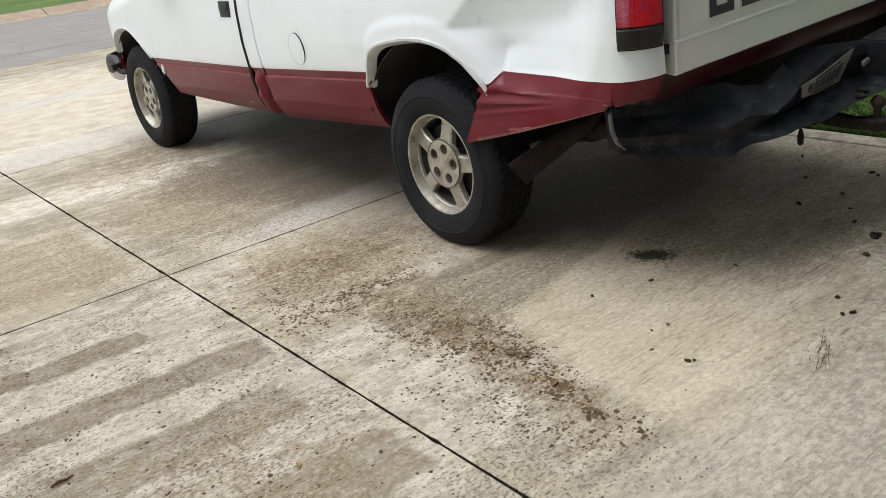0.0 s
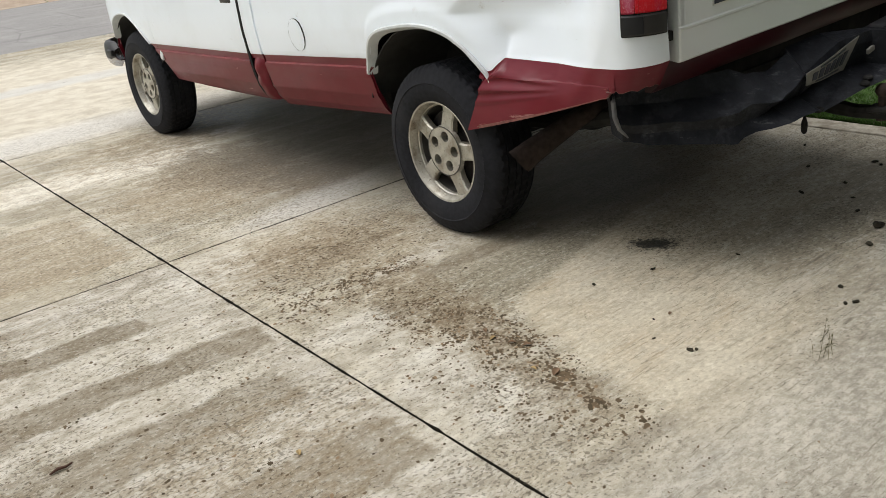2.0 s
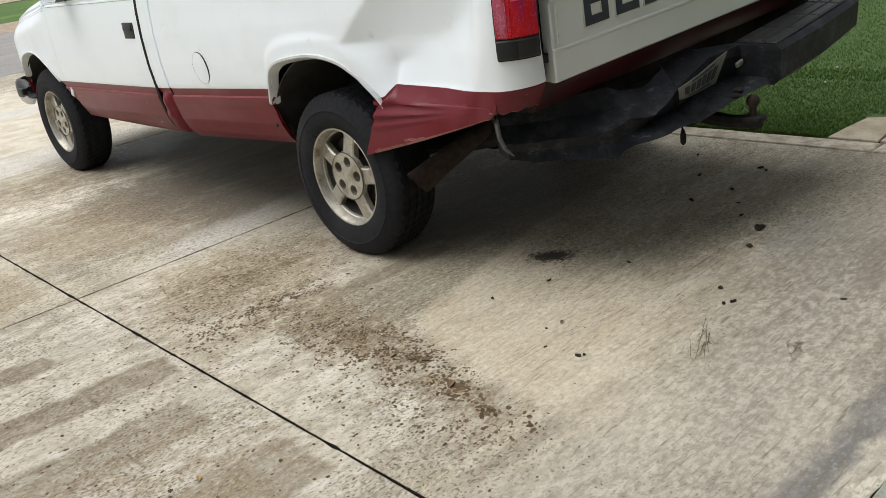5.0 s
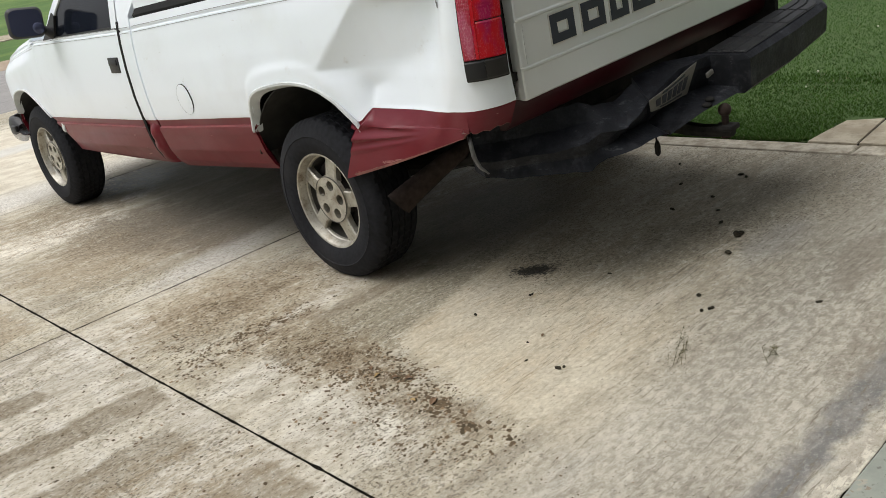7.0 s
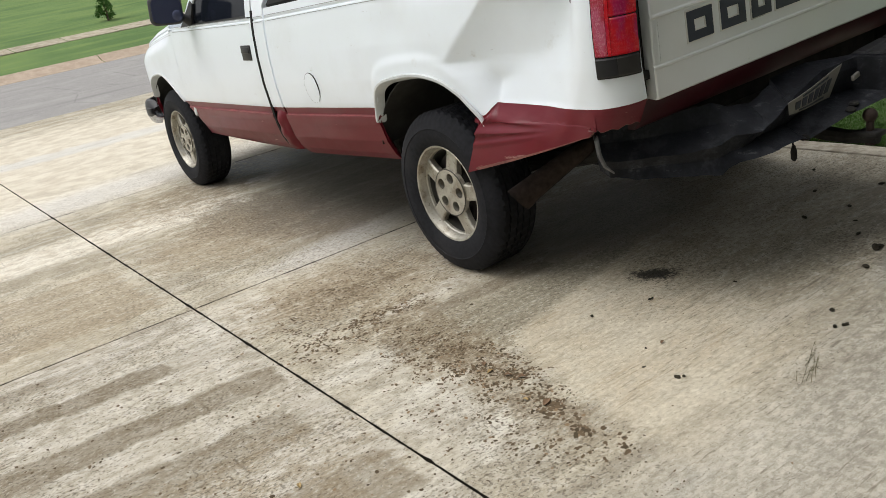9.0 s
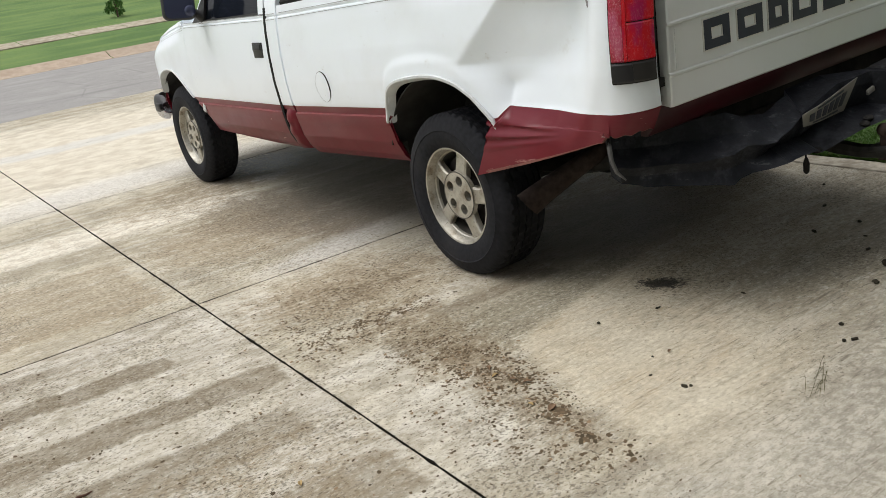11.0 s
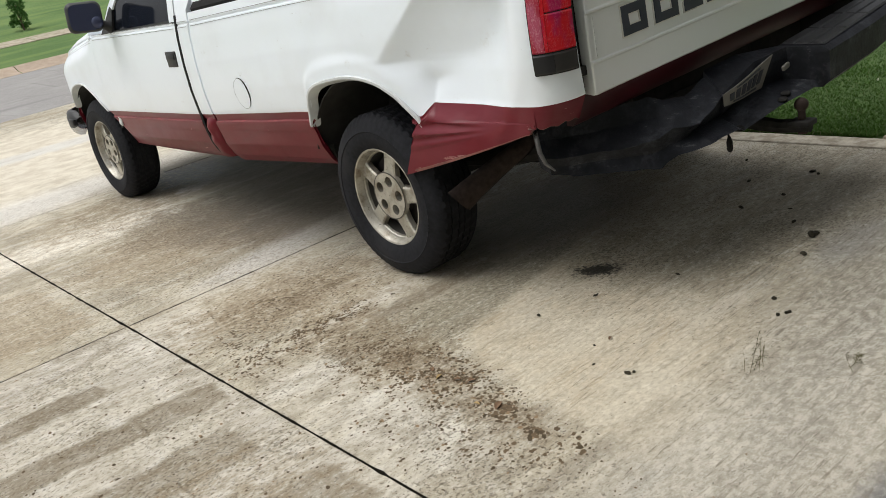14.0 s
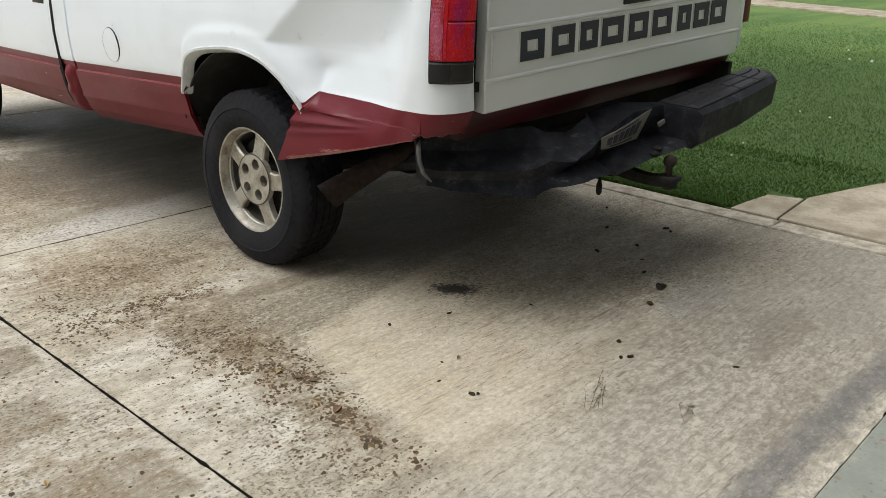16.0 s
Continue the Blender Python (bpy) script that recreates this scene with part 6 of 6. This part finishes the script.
for a, b in ((3.60, 2.93), (2.89, 1.60), (1.54, 1.43), (1.38, -0.93)):
    for lift in (1.125, 1.140) if a > 3 else (1.137, 1.166):
        v, f = loft([[(skin(y, lift + d + belt(y)) - 0.0012, y, lift + d + belt(y)) for d in (0.0, 0.0028)] for y in span(a, b, 0.03)])
        mesh_part("pinstripe", v, f, M["stripe"], truck, "thin grey pinstripe along the belt line", solid=-0.0008)


# ---- lawn, shrubs and litter ----


def grass(name, count, place, mat, tall, label, category="grass"):
    rng = np.random.default_rng(5)
    verts, faces = [], []
    made = 0
    while made < count:
        x, y, ok, k = place(rng)
        if not ok:
            continue
        h = tall * k * rng.uniform(0.5, 1.25)
        a, lean, wd = rng.uniform(0, math.tau), rng.uniform(0.5, 1.6) * h, 0.0016 * (1 + k * 0.5)
        ca, sa, la = math.cos(a), math.sin(a), rng.uniform(0, math.tau)
        z = ground_height(x, y) - 0.004
        i = len(verts)
        mx, my = math.cos(la) * lean, math.sin(la) * lean
        verts += [(x - ca * wd, y - sa * wd, z), (x + ca * wd, y + sa * wd, z), (x + mx * 0.4 + ca * wd * 0.7, y + my * 0.4 + sa * wd * 0.7, z + h * 0.62), (x + mx * 0.4 - ca * wd * 0.7, y + my * 0.4 - sa * wd * 0.7, z + h * 0.62), (x + mx, y + my, z + h)]
        faces += [(i, i + 1, i + 2, i + 3), (i + 3, i + 2, i + 4)]
        made += 1
    me = bpy.data.meshes.new(name)
    me.from_pydata(verts, [], faces)
    me.materials.append(mat)
    return tagged(new(name, me), label, category, kind="stuff")


def inside(x, y, poly):
    odd = False
    for (xa, ya), (xb, yb) in zip(poly, poly[1:] + poly[:1]):
        if (ya > y) != (yb > y) and x < xa + (y - ya) / (yb - ya) * (xb - xa):
            odd = not odd
    return odd


def lawn_spot(rng):
    d = rng.uniform(0, 1) ** 2.0
    x, y = 1.352 + 12 * d, rng.uniform(-2.2, 9.0) if d > 0.12 else rng.uniform(-2.0, 4.5)
    x -= 0.02 * max(0.0, noise.noise((y * 7, 0.0, 0.0))) * (d < 0.004)
    thin = min(1.0, (9.0 - y) / 4.5, (13.4 - x) / 6.0)
    return x, y, rng.uniform(0, 1) < thin and not ((y < -1.05 and x < 1.37) or inside(x, y, PAD) or inside(x, y, curve) or (x < 1.83 and -1.42 < y < -1.12)), 1.0 + 0.3 * d


grass("lawn_grass", 300000, lawn_spot, M["blade"], 0.019, "dense mown green grass blades beside the drive")


def edge_spot(rng):
    x, y = 1.358 + abs(rng.normal(0, 0.035)), rng.uniform(-1.06, 2.5)
    return x, y, noise.noise((y * 5, x * 5, 6)) > -0.15, 0.8


grass("grass_clippings", 1500, edge_spot, M["straw"], 0.017, "dry yellowed grass along the lawn edge")


def clover_head(x, y, r):
    """A small round flower head of many petals on a short stalk."""
    z = ground_height(x, y)
    top = tagged(empty("clover_flower", None, (x, y, z)), "small white clover flower standing in the lawn", "flower", "clover flowers")
    bm = bmesh.new()
    bmesh.ops.create_icosphere(bm, subdivisions=2, radius=r)
    for i, v in enumerate(bm.verts):
        v.co *= 0.78 + 0.44 * ((i * 7) % 5) / 4
        v.co.z = v.co.z * 0.8 + 0.028
    part("flower_head", bm, M["petal"], top)
    bm = bmesh.new()
    tube(bm, [(0, 0, -0.004), (0.002, 0.001, 0.014), (0, 0, 0.026)], 0.0014, 5)
    part("stalk", bm, M["blade"], top)


for x, y, r in ((2.38, -0.61, 0.010), (2.75, -0.52, 0.011), (4.23, -0.57, 0.013), (8.03, 0.56, 0.020), (8.07, 0.32, 0.022), (4.31, -0.30, 0.011), (6.2, 1.6, 0.015), (6.35, 1.75, 0.015), (5.1, 1.0, 0.012), (7.2, -0.2, 0.017), (3.6, 0.35, 0.010), (9.0, 0.9, 0.018)):
    clover_head(x, y, r * 0.72)


def weed_strands(root, tip, count, spread, label):
    """Thin dried stalks lying flat, with seed heads and bits along them."""
    rng = np.random.default_rng(int(abs(root[0] * 977 + root[1] * 131)))
    root, tip = Vector((*root, 0)), Vector((*tip, 0))
    way = tip - root
    across = Vector((-way.y, way.x, 0)).normalized()
    verts, faces = [], []

    def blade(p, q, wd, h):
        n = Vector((-(q - p).y, (q - p).x, 0)).normalized() * wd
        m, i = (p + q) / 2 + across * rng.normal(0, 0.004) + Vector((0, 0, h)), len(verts)
        verts.extend([p - n + Vector((0, 0, 0.0008)), p + n + Vector((0, 0, 0.0008)), m + n, m - n, q + Vector((0, 0, 0.001))])
        faces.extend([(i, i + 1, i + 2, i + 3), (i + 3, i + 2, i + 4)])

    for _ in range(count):
        t0, ln = rng.uniform(0, 0.55), rng.uniform(0.25, 0.6)
        p = root + way * t0 + across * rng.normal(0, spread)
        q = p + way * ln + across * rng.normal(0, spread * 0.9)
        blade(p, q, 0.0007, rng.uniform(0.002, 0.008))
        for _ in range(4):
            c = p.lerp(q, rng.uniform(0.3, 1.0))
            a = rng.uniform(0, math.tau)
            blade(c, c + Vector((math.cos(a), math.sin(a), 0)) * rng.uniform(0.006, 0.014), 0.0012, 0.003)
    me = bpy.data.meshes.new("weed_tuft")
    me.from_pydata([tuple(v) for v in verts], [], faces)
    me.materials.append(M["weed"])
    return tagged(new("weed_tuft", me), label, "weed")


weed_strands((-0.915, -1.722), (-0.665, -1.612), 9, 0.015, "long sparse dried weed stalks flattened on the concrete")
weed_strands((-0.735, -1.96), (-0.640, -1.885), 7, 0.018, "short dried weed scraps flattened on the concrete")


def crumb(x, y, r, rng):
    bm = bmesh.new()
    bmesh.ops.create_icosphere(bm, subdivisions=2, radius=r)
    for v in bm.verts:
        v.co += v.normal * r * 0.75 * noise.noise(v.co * (2.0 / r) + Vector((x * 7, y * 7, 0)))
        v.co.z *= 0.42
    bmesh.ops.transform(bm, matrix=Matrix.Translation((x, y, r * 0.3)) @ Matrix.Rotation(rng.uniform(0, 6.28), 4, "Z") @ Matrix.Diagonal((1.35, 0.8, 1, 1)), verts=bm.verts)
    return tagged(part("mud_clod", bm, M["dirt"]), "small dark mud clod on the concrete", "mud", "mud clods")


rng = np.random.default_rng(11)
for x, y, r in ((0.118, -1.366, 0.026), (0.14, -1.37, 0.017), (-0.058, -1.423, 0.017), (0.223, -1.235, 0.013), (0.497, -1.04, 0.012), (0.814, -1.01, 0.016), (0.79, -1.05, 0.012), (-0.431, -1.515, 0.012), (-0.505, -1.604, 0.013), (-0.53, -1.584, 0.011), (-0.32, -1.894, 0.010), (-0.675, -0.936, 0.010), (-0.90, -0.851, 0.010), (-1.071, -1.388, 0.012), (-1.055, -1.40, 0.008), (-0.394, -1.104, 0.008), (0.30, -0.95, 0.014), (0.62, -0.80, 0.012), (0.35, -1.15, 0.009), (0.9, -0.62, 0.012), (-1.08, -1.26, 0.007), (-0.98, -1.18, 0.006)):
    crumb(x, y, r * 0.78, rng)


def leaf(x, y, turn, ln, mat, label):
    bm = bmesh.new()
    rows = []
    for i in range(7):
        t = i / 6
        wd = ln * 0.26 * math.sin(math.pi * (0.06 + 0.9 * t)) ** 0.8
        rows.append([(ln * (t - 0.5), s * wd, 0.001 + 0.003 * abs(s) + 0.004 * math.sin(t * 3.1)) for s in (-1, -0.5, 0, 0.5, 1)])
    v, f = loft(rows)
    ob = mesh_part("fallen_leaf", v, f, mat, None, label, solid=-0.0008)
    ob.matrix_basis = pose(x, y, 0.001, 0, 0, turn)
    return tagged(ob, category="leaf", group="fallen leaves")


for x, y, turn, ln, k in ((-1.42, -1.165, 25, 0.042, 0), (-1.36, -0.98, -40, 0.028, 0), (-1.38, -0.80, 60, 0.030, 0), (-1.40, -0.86, 10, 0.026, 1), (-2.17, -0.92, 70, 0.026, 1), (-1.38, -0.93, 130, 0.024, 0), (-1.45, -1.10, 95, 0.022, 1), (-0.92, -1.20, 15, 0.02, 0)):
    leaf(x, y, turn, ln, M["leaf"] if k == 0 else M["leafy"], "curled dry brown leaf on the concrete" if k == 0 else "small yellow leaf on the concrete")
bm = bmesh.new()
tube(bm, [(-2.71, -0.468, 0.006), (-2.685, -0.461, 0.008), (-2.665, -0.466, 0.007), (-2.645, -0.458, 0.006)], [0.003, 0.005, 0.004, 0.002], 8)
tagged(part("twig", bm, M["wood"]), "short dark twig lying on the concrete", "twig")


def shrub(name, x, y, h, w, count, label, trunk=True):
    top = empty(name, None, (0, 0, 0))
    z0 = ground_height(x, y)
    rng = np.random.default_rng(int(x * 10 + y))
    bm = bmesh.new()
    tube(bm, [(x, y, z0 - 0.05), (x + 0.02, y, z0 + h * 0.3), (x - 0.02, y, z0 + h * 0.6), (x, y, z0 + h * 0.85)], [0.035 * h, 0.03 * h, 0.02 * h, 0.008 * h], 8)
    for k in range(9):
        a, t = rng.uniform(0, math.tau), rng.uniform(0.15, 0.7)
        r = w * rng.uniform(0.5, 0.9)
        tube(bm, [(x, y, z0 + h * t), (x + math.cos(a) * r * 0.5, y + math.sin(a) * r * 0.5, z0 + h * (t + 0.1)), (x + math.cos(a) * r, y + math.sin(a) * r, z0 + h * (t + 0.2))], [0.014 * h, 0.01 * h, 0.004 * h], 6)
    part("trunk", bm, M["bark"], top)
    verts, faces = [], []
    clumps = [(rng.uniform(0, math.tau), rng.uniform(0.25, 1.0), rng.uniform(0.12, 1.0)) for _ in range(26)]
    for k in range(count):
        a, r, t = clumps[k % 26]
        env = w * (0.45 + 0.75 * math.sin(math.pi * min(1, 0.15 + t * 0.8)))
        c = Vector((x + math.cos(a) * r * env, y + math.sin(a) * r * env, z0 + h * t)) + Vector(rng.normal(0, 0.09 * w + 0.02, 3))
        d, u = Vector(rng.normal(0, 1, 3)).normalized(), Vector(rng.normal(0, 1, 3)).normalized()
        s = 0.05 * h * rng.uniform(0.6, 1.3)
        i = len(verts)
        verts += [c - d * s, c + u * s * 0.5, c + d * s, c - u * s * 0.5]
        faces += [(i, i + 1, i + 2, i + 3)]
    me = bpy.data.meshes.new("crown")
    me.from_pydata([tuple(v) for v in verts], [], faces)
    me.materials.append(M["foliage"])
    crown = new("crown", me)
    crown.parent = top
    return tagged(top, label, "shrub", "far shrubs")


shrub("young_tree", 5.45, 27.6, 0.95, 0.30, 1500, "small leafy young tree on the far lawn")
for x, y, h, w in ((7.0, 45.5, 1.1, 0.6), (13.5, 52, 1.8, 1.4), (17.0, 55, 2.2, 1.8), (22, 58, 2.4, 2.0), (10.5, 50, 1.4, 1.2)):
    shrub("garden_shrub", x, y, h, w, 1800, "dark green garden shrub on the rising lawn")


def mud_flakes():
    """Dried mud in thin torn flakes: thick along a bent drift, a second band beside it, strays all about."""
    rng = np.random.default_rng(21)
    # x, y, spread in x, spread in y, turn, count, size
    heaps = (
        (-1.42, -0.48, 0.10, 0.10, 0, 460, 0.0046), (-1.39, -0.70, 0.09, 0.10, 0, 500, 0.0048), (-1.365, -0.92, 0.055, 0.09, 10, 330, 0.0054),
        (-1.46, -0.88, 0.05, 0.12, 0, 150, 0.0055), (-1.40, -1.10, 0.045, 0.05, 0, 70, 0.0060), (-1.42, -1.20, 0.030, 0.035, 0, 90, 0.0072),
        (-1.45, -1.34, 0.022, 0.05, 0, 40, 0.0078), (-1.455, -1.47, 0.025, 0.05, 0, 26, 0.0070), (-1.58, -1.37, 0.05, 0.07, 0, 60, 0.0056),
        (-1.56, -1.15, 0.10, 0.16, 0, 160, 0.0045), (-1.43, -0.10, 0.12, 0.040, -8, 420, 0.0048), (-1.28, -0.08, 0.10, 0.05, 0, 240, 0.0045),
        (-1.64, 0.06, 0.09, 0.11, 0, 330, 0.0046), (-1.58, -0.16, 0.13, 0.05, 0, 240, 0.0050), (-1.35, 0.24, 0.16, 0.12, -10, 420, 0.0040),
        (-1.12, 0.36, 0.16, 0.13, 0, 460, 0.0038), (-1.50, 0.45, 0.14, 0.14, 0, 240, 0.0038), (-1.05, 0.02, 0.18, 0.10, 0, 200, 0.0036),
        (-1.30, 1.15, 0.25, 0.16, 0, 320, 0.0036), (-1.30, 1.60, 0.26, 0.20, 0, 420, 0.0036), (-1.05, 2.10, 0.30, 0.25, 0, 320, 0.0036),
        (-1.55, 1.25, 0.12, 0.20, 0, 160, 0.0036), (-1.60, -0.75, 0.14, 0.30, 0, 260, 0.0042), (-1.10, -0.85, 0.10, 0.08, 0, 12, 0.0045))
    spots = []
    for x, y, sx, sy, turn, count, size in heaps:
        c, s = math.cos(radians(turn)), math.sin(radians(turn))
        for _ in range(round(count * 1.6)):
            a, b = rng.normal(0, sx), rng.normal(0, sy)
            spots.append((x + a * c - b * s, y + a * s + b * c, size))
    for x0, x1, y0, y1, count, size in ((-1.84, -1.10, -1.95, 0.80, 620, 0.0035), (-3.1, -1.86, -1.6, 0.78, 1250, 0.0046), (-2.6, -1.86, -1.7, 0.1, 130, 0.0056), (-3.1, -1.86, 0.82, 2.6, 240, 0.0040), (-1.84, -0.3, 0.82, 3.0, 420, 0.0036), (-1.1, 1.1, -2.2, -0.4, 190, 0.0030)):
        for _ in range(count):
            spots.append((rng.uniform(x0, x1), rng.uniform(y0, y1), size))
    verts, faces = [], []
    for x, y, size in spots:
        clean = y < -0.437 + 0.24 * x and -x + 0.19 * y < 1.06
        patchy = noise.noise((x * 16, y * 16, 1.0)) + 0.5 * noise.noise((x * 45, y * 45, 2.0))
        if patchy < -0.12 or abs(x + 1.845) < 0.02 or abs(y - 0.81) < 0.015 or (clean and rng.uniform() < 0.85):
            continue
        r = (0.58 + 0.25 * max(0.0, patchy)) * size * min(2.0, float(rng.lognormal(0.0, 0.5)))
        turn, long, n = rng.uniform(0, math.tau), rng.uniform(1.0, 1.7), 7
        h, i = 0.0007 + 0.06 * r, len(verts)
        for ring, lift in ((1.0, 0.0004), (0.72, h)):
            for k in range(n):
                a = math.tau * k / n
                rr = r * ring * rng.uniform(0.45, 1.35)
                px, py = long * rr * math.cos(a), rr * math.sin(a)
                verts.append((x + px * math.cos(turn * 0.3) - py * math.sin(turn * 0.3), y + px * math.sin(turn * 0.3) + py * math.cos(turn * 0.3), lift))
        faces += [(i + k, i + (k + 1) % n, i + n + (k + 1) % n, i + n + k) for k in range(n)] + [tuple(range(i + n, i + 2 * n))]
    me = bpy.data.meshes.new("mud_flakes")
    me.from_pydata(verts, [], faces)
    me.materials.append(M["flake"])
    return tagged(new("mud_flakes", me), "dried brown mud flakes and grit strewn on the concrete", "mud", kind="stuff")


mud_flakes()


def joint_moss():
    """Crumbs of soil and moss caught along the long joint."""
    rng = np.random.default_rng(3)
    verts, faces = [], []
    for k in range(1500):
        y = rng.uniform(-2.2, 9.0)
        if noise.noise((y * 2.1, 4.0, 0)) < -0.1:
            continue
        x, r = -1.845 + rng.normal(0, 0.0022), rng.uniform(0.0008, 0.0024)
        i = len(verts)
        for a in range(5):
            verts.append((x + r * math.cos(a * 1.2566 + k), y + 1.6 * r * math.sin(a * 1.2566 + k), 0.0005))
        verts.append((x, y, r * 0.8))
        faces += [(i + a, i + (a + 1) % 5, i + 5) for a in range(5)]
    me = bpy.data.meshes.new("joint_soil")
    me.from_pydata(verts, [], faces)
    me.materials.append(M["dirt"])
    return tagged(new("joint_soil", me), "dark soil crumbs caught in the driveway joint", "soil", kind="stuff")


joint_moss()
